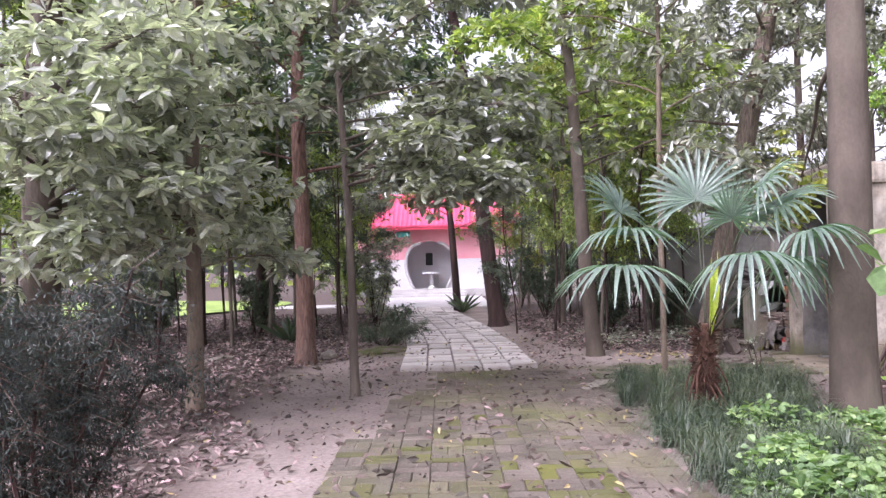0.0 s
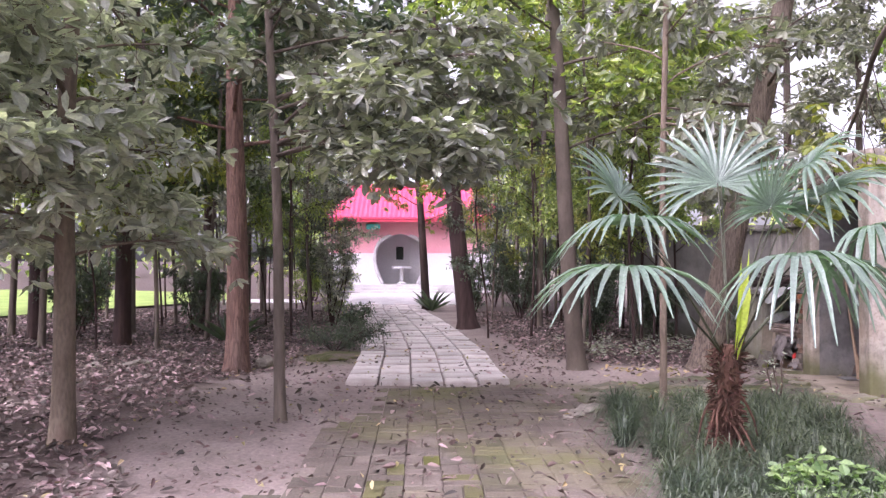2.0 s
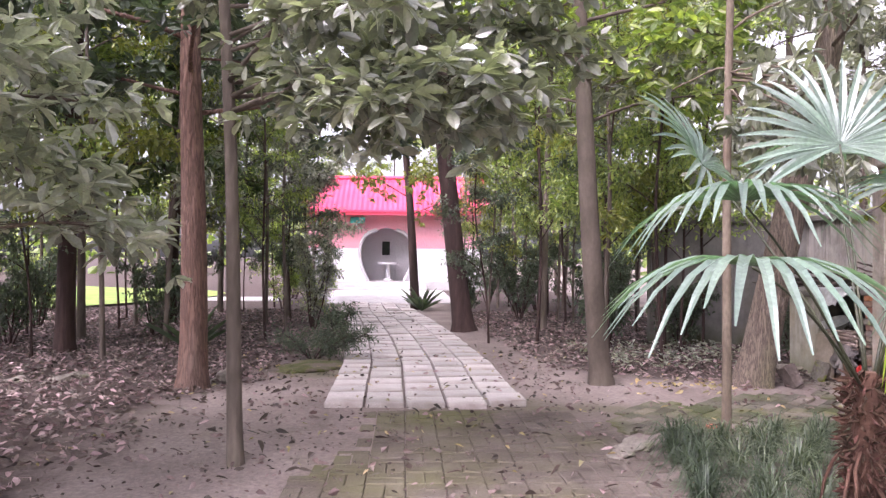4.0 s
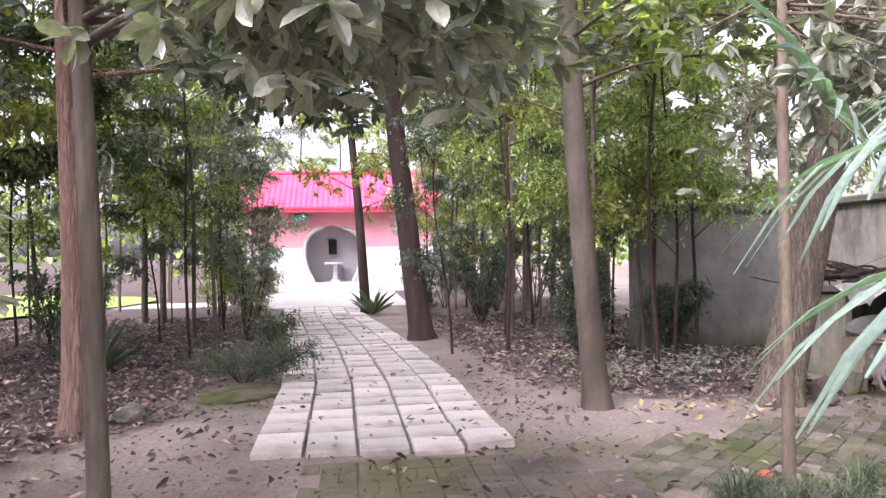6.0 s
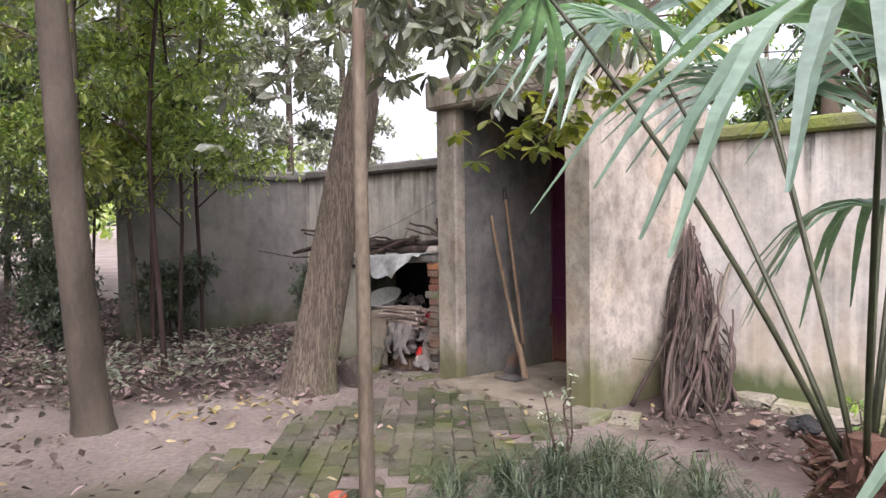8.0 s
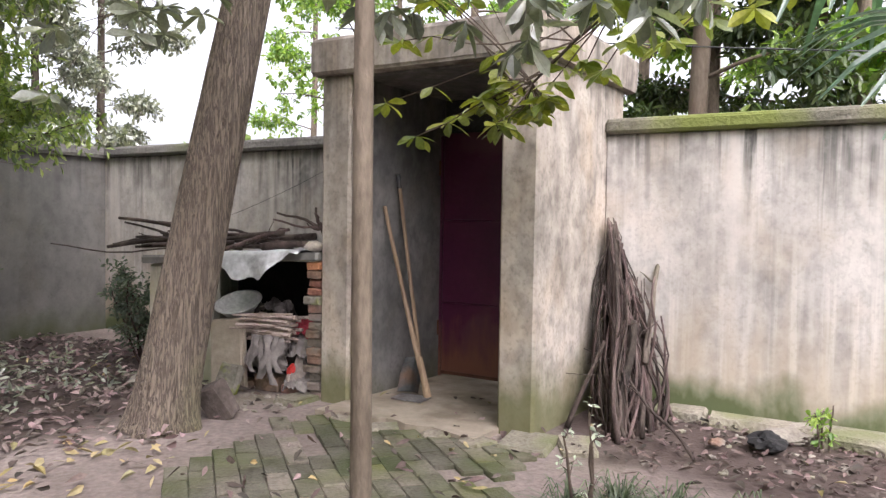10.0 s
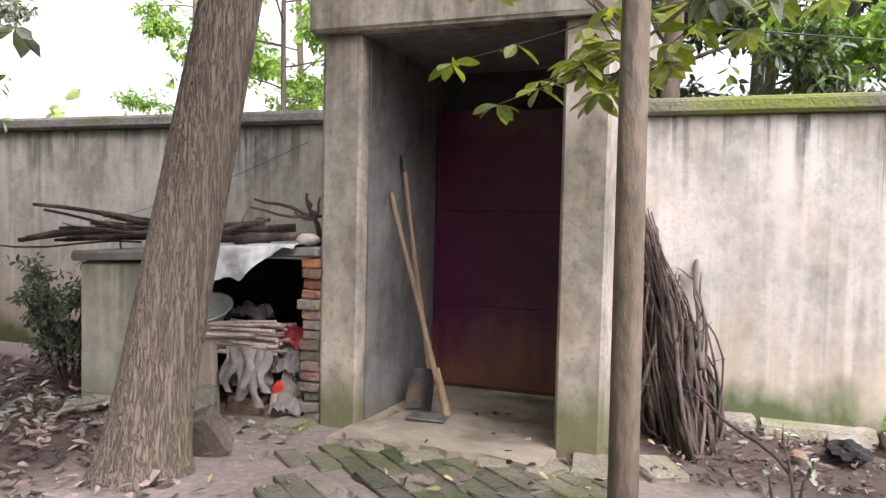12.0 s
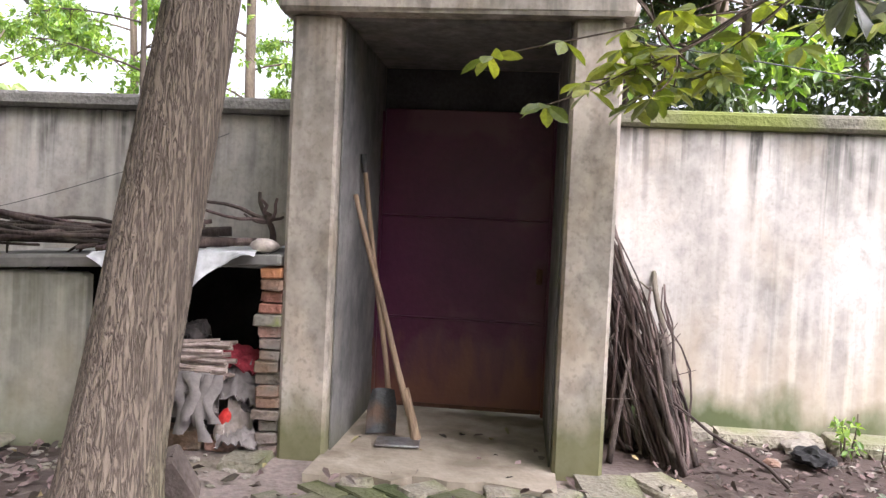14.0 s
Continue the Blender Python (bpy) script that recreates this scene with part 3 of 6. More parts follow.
def bend(a, b, n=6, sag=0.0, wander=0.0, rng=None):
    """Points from a to b with a sag and a random wander."""
    a, b = np.asarray(a, float), np.asarray(b, float)
    s = np.linspace(0, 1, n)[:, None]
    p = a + (b - a) * s
    p[:, 2] -= (sag * 4 * s * (1 - s))[:, 0]
    if wander and rng is not None:
        for axis in range(3):
            for f in (1, 2, 3):
                p[:, axis] += (wander * rng.normal(0, 1.1 / f) * np.sin(np.pi * f * s))[:, 0]
    return p


def unit(v):
    return v / (np.linalg.norm(v, axis=-1, keepdims=True) + 1e-9)


LEAF = ((0, 1, 2, 3), (0, 3, 4, 5))


def leaves(g, p, d, up, length, width, fold=0.25, curl=0.12):
    """Folded leaves with a wide upper half: at p, along d, facing up."""
    d = unit(d)
    s = unit(np.cross(d, up))
    n = np.cross(s, d)
    L, W = np.broadcast_to(length, len(p))[:, None], np.broadcast_to(width, len(p))[:, None] / 2
    v = np.stack([
        p,
        p + d * L * 0.34 + s * W * 0.75 + n * W * fold,
        p + d * L * 0.70 + s * W + n * (W * fold - L * curl * 0.4),
        p + d * L - n * L * curl,
        p + d * L * 0.70 - s * W + n * (W * fold - L * curl * 0.4),
        p + d * L * 0.34 - s * W * 0.75 + n * W * fold], axis=1)
    return g.add_many(v, LEAF)


BIG_LEAF = ((0, 2, 3), (0, 3, 4), (2, 5, 6, 3), (3, 6, 7, 4), (5, 8, 9, 6), (6, 9, 10, 7), (8, 1, 9), (9, 1, 10))


def big_leaves(g, p, d, up, length, width, fold=0.22, curl=0.16):
    """The same with a rounder outline, for leaves seen near."""
    d = unit(d)
    s = unit(np.cross(d, up))
    n = np.cross(s, d)
    L, W = np.broadcast_to(length, len(p))[:, None], np.broadcast_to(width, len(p))[:, None] / 2
    v = [p, p + d * L - n * L * curl]
    for t, w in ((0.25, 0.55), (0.55, 1.0), (0.82, 0.72)):
        mid = p + d * L * t - n * L * curl * t * t
        v += [mid + s * W * w + n * W * w * fold, mid, mid - s * W * w + n * W * w * fold]
    return g.add_many(np.stack(v, axis=1), BIG_LEAF)


def lump(r, rng, sub=2, squash=(1, 1, 1), rough=0.25):
    """A stone-like lump."""
    bm = bmesh.new()
    bmesh.ops.create_icosphere(bm, subdivisions=sub, radius=1)
    off = Vector(rng.uniform(-50, 50, 3))
    for v in bm.verts:
        k = 1 + rough * noise.noise(v.co * 1.3 + off) + rough * 0.4 * noise.noise(v.co * 4 + off)
        v.co = Vector((v.co.x * squash[0], v.co.y * squash[1], v.co.z * squash[2])) * k * r
    g = Geo()
    bm.verts.ensure_lookup_table()
    g.add([v.co[:] for v in bm.verts], [[v.index for v in f.verts] for f in bm.faces])
    bm.free()
    return g


# ---- trees ----
def trunk_geo(base, lean, height, r, sides=14, rings=26, flare=0.45, ridges=0.0, wander=0.03, rng=None, taper=0.5):
    """A leaning, tapered trunk with a flared foot; ridges: the depth of its bark furrows."""
    z = np.linspace(0, 1, rings) ** 1.15
    if ridges:
        z = np.concatenate([np.linspace(0, 3.2 / height, rings - 20, endpoint=False), np.linspace(3.2 / height, 1, 20)])
    axis = np.stack([lean[0] * z, lean[1] * z, height * z - 0.06], 1)
    ph = rng.uniform(0, 6, 4)
    axis[:, 0] += wander * (np.sin(z * 7 + ph[0]) - np.sin(ph[0])) * z ** 0.5
    axis[:, 1] += wander * (np.sin(z * 6 + ph[1]) - np.sin(ph[1])) * z ** 0.5
    rad = r * (1 - taper * z) * (1 + flare * np.exp(-z * height / 0.16))
    th = np.linspace(0, 2 * np.pi, sides, endpoint=False)
    k = 1 + 0.05 * np.sin(th[None] * 3 + ph[2] + z[:, None] * 3) + 0.10 * np.exp(-(z * height)[:, None] / 0.2) * np.sin(th[None] * 5 + ph[3])
    rr = rad[:, None] * k
    if ridges:
        for i in range(rings):
            for j in range(sides):
                q = Vector((math.cos(th[j]) * r * 50, math.sin(th[j]) * r * 50, z[i] * height * 2.6))
                a = noise.noise(q + Vector((noise.noise(q * 0.4) * 1.2, noise.noise(q * 0.4 + Vector((9, 3, 1))) * 1.2, 0)))
                rr[i, j] += ridges * (min(1.0, abs(a) * 4.5) - 0.7)
    v = axis[:, None] + rr[..., None] * np.stack([np.cos(th), np.sin(th), np.zeros(sides)], 1)[None]
    f = []
    for i in range(rings - 1):
        for j in range(sides):
            q = (j + 1) % sides
            f.append((i * sides + j, i * sides + q, (i + 1) * sides + q, (i + 1) * sides + j))
    f.append(tuple((rings - 1) * sides + j for j in range(sides)))
    return Geo().add(v, f), axis


def foliage(limbs, rng, twigs, twig_len, per, size, whorl=True, droop=0.25, spread=1.0, low=0.25, g_twig=None, flat=0.6, near=False):
    """Twigs from the outer stretch of the limbs, each with leaves along it or in a whorl at its end."""
    g, gt = Geo(), g_twig or Geo()
    w = np.array([np.linalg.norm(np.diff(l, axis=0), axis=1).sum() for l in limbs])
    pick = rng.choice(len(limbs), twigs, p=w / w.sum())
    s = low + (1 - low) * rng.uniform(0, 1, twigs) ** 0.7
    root, way = np.zeros((twigs, 3)), np.zeros((twigs, 3))
    for i in range(twigs):
        l = limbs[pick[i]]
        q = s[i] * (len(l) - 1)
        k = min(int(q), len(l) - 2)
        root[i] = l[k] + (l[k + 1] - l[k]) * (q - k)
        way[i] = l[k + 1] - l[k]
    d = unit(unit(way) * 0.6 + rng.normal(0, 0.75, (twigs, 3)) * (1, 1, flat) * spread)
    ln = twig_len * rng.uniform(0.5, 1.3, twigs)[:, None]
    tip = root + d * ln
    tip[:, 2] -= droop * ln[:, 0] * (0.3 if flat < 0.5 else 1.0)
    side = unit(np.cross(d, rng.normal(0, 1, (twigs, 3)))) * 0.0035
    oth = np.cross(d, unit(side)) * 0.0035
    gt.add_many(np.stack([root + side, root - side * 0.5 + oth, root - side * 0.5 - oth, tip], 1), ((0, 1, 3), (1, 2, 3), (2, 0, 3)))
    n = twigs * per
    own = np.repeat(np.arange(twigs), per)
    k = np.tile(np.arange(per), twigs)
    dd = unit(tip - root)[own]
    a = unit(np.cross(dd, np.array([[0.3, 0.2, 1.0]])))
    b = np.cross(dd, a)
    ang = k * (2 * np.pi / per if whorl else 2.4) + rng.uniform(-0.4, 0.4, n) + rng.uniform(0, 6, twigs)[own]
    if whorl:
        at = tip[own] - dd * rng.uniform(0, 0.05, n)[:, None]
        out = (np.cos(ang)[:, None] * a + np.sin(ang)[:, None] * b) * 0.9 + dd * 0.45
    else:
        at = root[own] + (tip - root)[own] * (0.2 + 0.8 * (k + rng.uniform(0, 1, n)) / per)[:, None]
        out = (np.cos(ang)[:, None] * a + np.sin(ang)[:, None] * b) + dd * 0.5
    out = unit(out)
    out[:, 2] = out[:, 2] * (0.4 if flat < 0.5 else 1.0) - (0.10 if flat < 0.5 else 0.25)
    upn = rng.normal(0, 0.45, (n, 3)) + (0, 0, 1)
    L = size[0] * rng.uniform(0.65, 1.2, n)
    (big_leaves if near else leaves)(g, at, out, upn, L, L * size[1])
    return g, gt


def make_tree(name, label, pos, lean, height, r, bark, leaf, limb_list, twigs, twig_len, per, size, seed, group="", whorl=True, droop=0.25,
              ridges=0.0, sides=14, rings=26, flare=0.45, low=0.25, wander=0.03, flat=0.6, category="tree", taper=0.5, near=False):
    """limb_list: (height on the trunk, (dx, dy, dz) of the limb's end from there)."""
    rng = np.random.default_rng(seed)
    t = thing(name, label, category, pose(*pos), group)
    g, axis = trunk_geo(pos, lean, height, r, sides, rings, flare, ridges, wander, rng, taper)
    part("trunk", g, M[bark], t, smooth=True)
    limbs = []
    for h, end in limb_list:
        a = np.array([np.interp(h, axis[:, 2], axis[:, i]) for i in range(3)])
        e = a + np.array(end)
        p = bend(a, e, 7, -0.06 * np.linalg.norm(end), 0.016 * np.linalg.norm(end), rng)
        limbs.append(p)
        gl = Geo()
        r0 = max(0.008, min(r * (1 - taper * h / height) * 0.42, 0.012 * np.linalg.norm(end)))
        tube(gl, p, np.linspace(r0, 0.006, 7), 7, 0.06, rng)
        part("limb", gl, M[bark], t, smooth=True)
    limbs.append(axis[axis[:, 2] > height * 0.6])
    gl, gt = foliage(limbs, rng, twigs, twig_len, per, size, whorl, droop, low=low, flat=flat, near=near)
    tagged(part("twig_spray", gt, M["twig"], t), kind="stuff")
    tagged(part("crown", gl, M[leaf], t), kind="stuff")
    return t


def round_limbs(rng, n, h0, h1, reach, rise=(0.1, 0.8), toward=None):
    """Limbs all round a trunk between two heights."""
    out = []
    for i in range(n):
        a = i * 2.4 + rng.uniform(-0.4, 0.4)
        q = reach * rng.uniform(0.65, 1.1)
        out.append((h0 + (h1 - h0) * (i + 0.5) / n, (math.cos(a) * q, math.sin(a) * q, q * rng.uniform(*rise))))
    return out


# ---- ground ----
def path_mid(y):
    """The x of the slab path's middle line."""
    return float(np.interp(y, [10.2, 13, 16, 18, 20, 22, 25, 28, 34], [0.31, 0.27, 0.08, -0.1, -0.3, -0.52, -0.72, -0.78, -0.8]))


def ground_z(x, y):
    z = 0.035 * noise.noise(Vector((x * 0.45, y * 0.45, 3.0))) + 0.012 * noise.noise(Vector((x * 2.1, y * 2.1, 7.0)))
    edge = min(1.0, max(0.0, (-1.6 - x) / 1.5)) * 0.06 if y > 3 else 0.0
    flat = 1.0
    if -1.2 < x < 5.2 and 0 < y < 11.2:
        flat = 0.25
    if abs(x - path_mid(y)) < 1.3 and y > 9:
        flat = 0.2
    return z * flat + edge - 0.012


def axis_steps(lo, hi, step, far):
    near = list(np.arange(lo, hi + step / 2, step))
    a = [lo - step * 1.7 ** k for k in range(1, 15) if step * 1.7 ** k < far]
    b = [hi + step * 1.7 ** k for k in range(1, 15) if step * 1.7 ** k < far]
    return [-far] + a[::-1] + near + b + [far]


gx, gy = axis_steps(-9.0, 7.0, 0.2, 420.0), axis_steps(-1.0, 26.0, 0.2, 420.0)
g = Geo()
g.add([(x, y, ground_z(x, y) if abs(x) < 40 and abs(y) < 60 else -0.02) for y in gy for x in gx],
      [(j * len(gx) + i, j * len(gx) + i + 1, (j + 1) * len(gx) + i + 1, (j + 1) * len(gx) + i) for j in range(len(gy) - 1) for i in range(len(gx) - 1)])
ground = part("ground", g, M["soil"], smooth=True)


def littered(x, y):
    """How thickly leaf litter has darkened the soil, 0 to 1."""
    left = np.interp(y, [2.5, 6, 9, 10.2, 13, 24], [-1.2, -1.9, -2.3, -2.2, -1.5, -1.8]) - x
    right = min(x - np.interp(y, [11.2, 12.5, 14, 24], [3.9, 2.3, 1.9, 1.4]), y - 11.8, (5.9 - x) * 2)
    wall_foot = min(x - np.interp(y, [2.0, 7.5, 8.4, 9.3], [3.9, 4.1, 4.5, 5.0]), (9.4 - y) * 1.5)
    return min(1.0, max(0.0, 0.5 + max(left, right, wall_foot) * 1.1))


cover = ground.data.attributes.new("litter", "FLOAT", "POINT")
cover.data.foreach_set("value", [littered(v.co.x, v.co.y) for v in ground.data.vertices])
nt = M["soil"].node_tree
at, tx, ad, mr, mx = (nt.nodes.new("ShaderNode" + k) for k in ("Attribute", "TexNoise", "Math", "MapRange", "Mix"))
at.attribute_name = "litter"
tx.inputs["Scale"].default_value, tx.inputs["Detail"].default_value = 2.2, 8.0
co = nt.nodes.new("ShaderNodeTexCoord")
nt.links.new(co.outputs["Object"], tx.inputs["Vector"])
nt.links.new(at.outputs["Fac"], ad.inputs[0])
nt.links.new(tx.outputs[0], ad.inputs[1])
nt.links.new(ad.outputs[0], mr.inputs[0])
mr.inputs[1].default_value, mr.inputs[2].default_value = 0.75, 1.25
mx.data_type = "RGBA"
sh = nt.nodes["Principled BSDF"]
nt.links.new(mr.outputs[0], mx.inputs[0])
nt.links.new(sh.inputs["Base Color"].links[0].from_socket, mx.inputs[6])
mx.inputs[7].default_value = (0.075, 0.053, 0.046, 1)
nt.links.new(mx.outputs[2], sh.inputs["Base Color"])
tagged(ground, "bare trodden purplish-brown soil with moss under trees", "ground", kind="structure")

# a sunlit lawn beyond the trees
g = Geo()
rng = np.random.default_rng(11)
ring = [(-6.0 - 9.0 + 9.0 * math.cos(a) * (1 + 0.1 * math.sin(3 * a)), 26 + 8.5 * math.sin(a) * (1 + 0.08 * math.sin(5 * a)), 0.10) for a in np.linspace(0, 2 * math.pi, 40, endpoint=False)]
g.add(ring, [tuple(range(40))])
lawn = tagged(part("lawn", g, M["lawn"]), "bright green sunlit mown lawn beyond the trees", "lawn", kind="structure")

# ---- boundary wall and gate porch, turned a little from the walk's axes ----
GATE = pose(4.858, 10.105, 0.0, 0, 0, -5.07)   # local x: through the gate, local y: along the wall
DEEP, OPEN, THICK, WALL = 1.2, 0.583, 0.252, 1.08   # WALL: the coping's front edge


def gate_local(x, y, z=0.0):
    return GATE @ Vector((x, y, z))


def wall_run(name, x0, x1, y0, y1, cap_x0, cap_x1, cap_y0, cap_y1, label, coat="wall_cement", cap="cap"):
    w = thing(name, label, "wall", GATE, kind="structure")
    part("render_coat", box(x0, x1, y0, y1, -0.1, 1.912, 0.01), M[coat], w)
    part("coping", box(cap_x0, cap_x1, cap_y0, cap_y1, 1.912, 2.02, 0.025, jit=0.006), M[cap], w, "grey cement coping")
    return w


wall_run("wall_east", WALL + 0.06, WALL + 0.28, -30.0, -OPEN - THICK, WALL, WALL + 0.34, -30.0, -OPEN - THICK, "pale grey cement boundary wall with dark rain streaks and moss")
wall_run("wall_north", WALL + 0.06, WALL + 0.28, OPEN + THICK, 5.0, WALL, WALL + 0.34, OPEN + THICK, 4.94, "grey cement boundary wall with dark rain streaks beside the gate", cap="cap_grey")
wall_run("wall_return", -1.3, WALL + 0.28, 5.0, 5.22, -1.36, WALL + 0.34, 4.94, 5.28, "dark weathered grey cement wall behind saplings", "dark_cement", "cap_grey")

footing = thing("wall_footing", "rough pale mossy stone footing along the wall", "footing", GATE, kind="structure")
rf = np.random.default_rng(19)
np.random.seed(4)
y = -OPEN - THICK
while y > -9.0:
    q = rf.uniform(0.28, 0.75)
    part("stone", box(WALL - rf.uniform(0.10, 0.22), WALL + 0.058, y - q + 0.012, y, -0.1, rf.uniform(0.035, 0.085), 0.03, jit=0.014), M["footing"], footing)
    y -= q

porch = thing("gate_porch", "grey cement gate porch with a flat roof slab, stained and mossy", "gate porch", GATE, kind="structure")
part("side_wall", box(0.0, DEEP + 0.3, OPEN, OPEN + THICK, -0.1, 2.28, 0.018, jit=0.003), M["porch_cement"], porch)
part("side_wall", box(0.0, DEEP + 0.3, -OPEN - THICK, -OPEN, -0.1, 2.28, 0.018, jit=0.003), M["porch_cement"], porch)
part("roof_slab", box(-0.07, DEEP + 0.45, -OPEN - THICK - 0.06, OPEN + THICK + 0.06, 2.282, 2.53, 0.025, jit=0.006), M["porch_cement"], porch)
# thin plates over walls and ceiling carry the porch's shade as dark colour
part("lining", box(0.10, DEEP + 0.02, OPEN - 0.012, OPEN - 0.003, 0.0, 2.276), M["shaded_cement"], porch, "inner render coloured darker for the shade in the porch")
part("lining", box(0.10, DEEP + 0.02, -OPEN + 0.003, -OPEN + 0.012, 0.0, 2.276), M["shaded_cement"], porch, "inner render coloured darker for the shade in the porch")
# the beam's near-black coat is painted shade
part("back_beam", box(DEEP + 0.022, DEEP + 0.26, -OPEN + 0.014, OPEN - 0.014, 1.955, 2.262), M["shade_black_cement"], porch, "beam over the gate, coloured near black for shade")
part("ceiling_coat", box(0.06, DEEP + 0.02, -OPEN + 0.014, OPEN - 0.014, 2.264, 2.2805), M["shaded_cement"], porch, "ceiling render coloured darker for the shade in the porch")
g = Geo()
rng = np.random.default_rng(5)
front = [(-0.22 - 0.10 * rng.uniform(0, 1), y) for y in np.linspace(-OPEN - 0.02, OPEN + 0.02, 15)]
top = [(x, y, 0.03) for x, y in front] + [(DEEP + 0.3, OPEN + 0.02, 0.004), (DEEP + 0.3, -OPEN - 0.02, 0.004)]
low = [(x, y, -0.1) for x, y, _ in top]
g.add(top + low, [tuple(range(16, -1, -1))] + [(i, (i + 1) % 17, 17 + (i + 1) % 17, 17 + i) for i in range(17)])
part("threshold", g, M["floor_cement"], porch, "cracked buff cement threshold with a broken front edge")
for x, y, sx, sy, a in ((-0.12, -0.86, 0.36, 0.30, 8), (-0.02, -1.12, 0.3, 0.2, 30), (-0.30, -0.62, 0.18, 0.16, -20), (-0.3, -0.35, 0.13, 0.17, 10), (-0.36, 0.02, 0.16, 0.2, 40), (-0.33, 0.33, 0.12, 0.16, 5), (-0.1, 0.95, 0.3, 0.2, 0)):
    st = tagged(part("broken_slab", box(-sx / 2, sx / 2, -sy / 2, sy / 2, -0.04, 0.026, 0.016, jit=0.010), M["footing"], at=GATE @ pose(x, y, 0.0, 0, 0, a)),
                "broken buff cement piece lying at the porch", "stone", "broken slabs at the porch")

gate = thing("metal_gate", "closed dark maroon sheet-metal gate with rusty foot", "gate", GATE)
for z0, z1 in ((0.052, 0.614), (0.626, 1.282), (1.294, 1.99)):
    part("panel", box(DEEP - 0.02, DEEP, -OPEN + 0.03, OPEN - 0.03, z0, z1, 0.004), M["rust_gate"], gate)
for z in (0.62, 1.288):
    g = Geo()
    tube(g, [(DEEP - 0.022, -OPEN + 0.03, z), (DEEP - 0.022, OPEN - 0.03, z)], 0.008, 8)
    part("seam", g, M["rust_gate"], gate)
part("rail", box(DEEP - 0.03, DEEP + 0.01, -OPEN + 0.03, OPEN - 0.03, 0.026, 0.052, 0.006), M["rust"], gate, "rusty bottom rail")
for y in (-OPEN + 0.015, OPEN - 0.015):
    part("stile", box(DEEP - 0.04, DEEP + 0.01, y - 0.015, y + 0.015, 0.01, 1.97, 0.006), M["rust_gate"], gate)
for z in (0.35, 1.65):
    g = Geo()
    tube(g, [(DEEP - 0.055, OPEN - 0.012, z), (DEEP - 0.055, OPEN - 0.012, z + 0.12)], 0.012, 8)
    part("hinge", g, M["rust"], gate)
part("latch", box(DEEP - 0.07, DEEP - 0.022, -OPEN + 0.06, -OPEN + 0.10, 0.88, 0.98, 0.008), M["rust"], gate)

# ---- the pink house at the end of the path ----
house = thing("house", "pink and white single-storey house with a red tiled roof", "house", pose(-0.6, 34.0, 0.0))


def house_wall(x0, x1, z0, z1, material, name="wall", y0=0.0, y1=0.22, parent=None):
    return part(name, box(x0, x1, y0, y1, z0, z1), M[material], parent or house)


def gap(z):
    """Half width of the vase-shaped doorway at a height."""
    return float(np.interp(z, [0.34, 0.6, 1.0, 1.4, 1.8, 2.1, 2.35, 2.5], [0.72, 0.86, 1.02, 1.08, 1.04, 0.92, 0.62, 0.02]))


zs = np.linspace(0.34, 2.5, 25)
for side, wing in ((-1, -3.2), (1, 3.8)):
    for mat_name, lo, hi in (("white_wall", 0.34, 1.66), ("pink_wall", 1.66, 2.5)):
        g = Geo()
        zz = [z for z in zs if lo < z < hi]
        zz = [lo] + zz + [hi]
        v = []
        for z in zz:
            v += [(side * gap(z), 0, z), (wing, 0, z), (wing, 0.22, z), (side * gap(z), 0.22, z)]
        f = []
        for i in range(len(zz) - 1):
            for k in range(4):
                q = (k + 1) % 4
                f.append((i * 4 + k, i * 4 + q, i * 4 + 4 + q, i * 4 + 4 + k))
        f += [(0, 1, 2, 3), tuple(4 * (len(zz) - 1) + k for k in range(4))]
        part("wall", g.add(v, f), M[mat_name], house)
    g = Geo()
    pts = [(side * gap(z), -0.03, z) for z in zs[:-1]]
    tube(g, pts, 0.07, 6)
    part("door_surround", g, M["grey_trim"], house, "grey curved door surround")
house_wall(-3.2, 3.8, 2.5, 3.25, "pink_wall")
house_wall(-3.2, 3.8, 0.34, 3.25, "white_wall", "back_wall", 1.3, 1.5)
house_wall(-3.2, -3.0, 0.34, 3.25, "pink_wall", "end_wall", 0.22, 2.6)
house_wall(3.6, 3.8, 0.34, 3.25, "pink_wall", "end_wall", 0.22, 2.6)
house_wall(-3.4, 4.0, -0.1, 0.335, "pale_stone", "plinth", -0.5, 3.0)
for k in range(2):
    part("step", box(-1.6, 1.6, -0.5 - 0.34 * (k + 1), -0.5 - 0.34 * k, -0.1, 0.335 - 0.11 * (k + 1), 0.01), M["pale_stone"], house)
w = part("window", box(-0.25, 0.15, 1.22, 1.30, 1.35, 2.0), M["white_wall"], house)
part("pane", box(-0.21, 0.11, 1.205, 1.22, 1.39, 1.96), M["dark_glass"], w)
part("door", box(0.35, 1.0, 1.24, 1.3, 0.34, 2.2, 0.01), M["white_wall"], house)
g = Geo()
n_col = 38
xs = np.linspace(-3.5, 4.1, n_col * 2 + 1)
v, f = [], []
for i, x in enumerate(xs):
    b = 0.035 if i % 2 else 0.0
    v += [(x, -0.75, 3.14 + b), (x, 1.5, 4.58 + b), (x, 3.6, 3.14 + b), (x, -0.75, 3.06 + b), (x, 3.6, 3.06 + b)]
for i in range(len(xs) - 1):
    a, c = i * 5, i * 5 + 5
    f += [(a, c, c + 1, a + 1), (a + 1, c + 1, c + 2, a + 2), (a, a + 3, c + 3, c), (a + 2, c + 2, c + 4, a + 4), (a + 3, a + 4, c + 4, c + 3)]
roof = part("roof", g.add(v, f), M["red_roof"], house)
g = Geo()
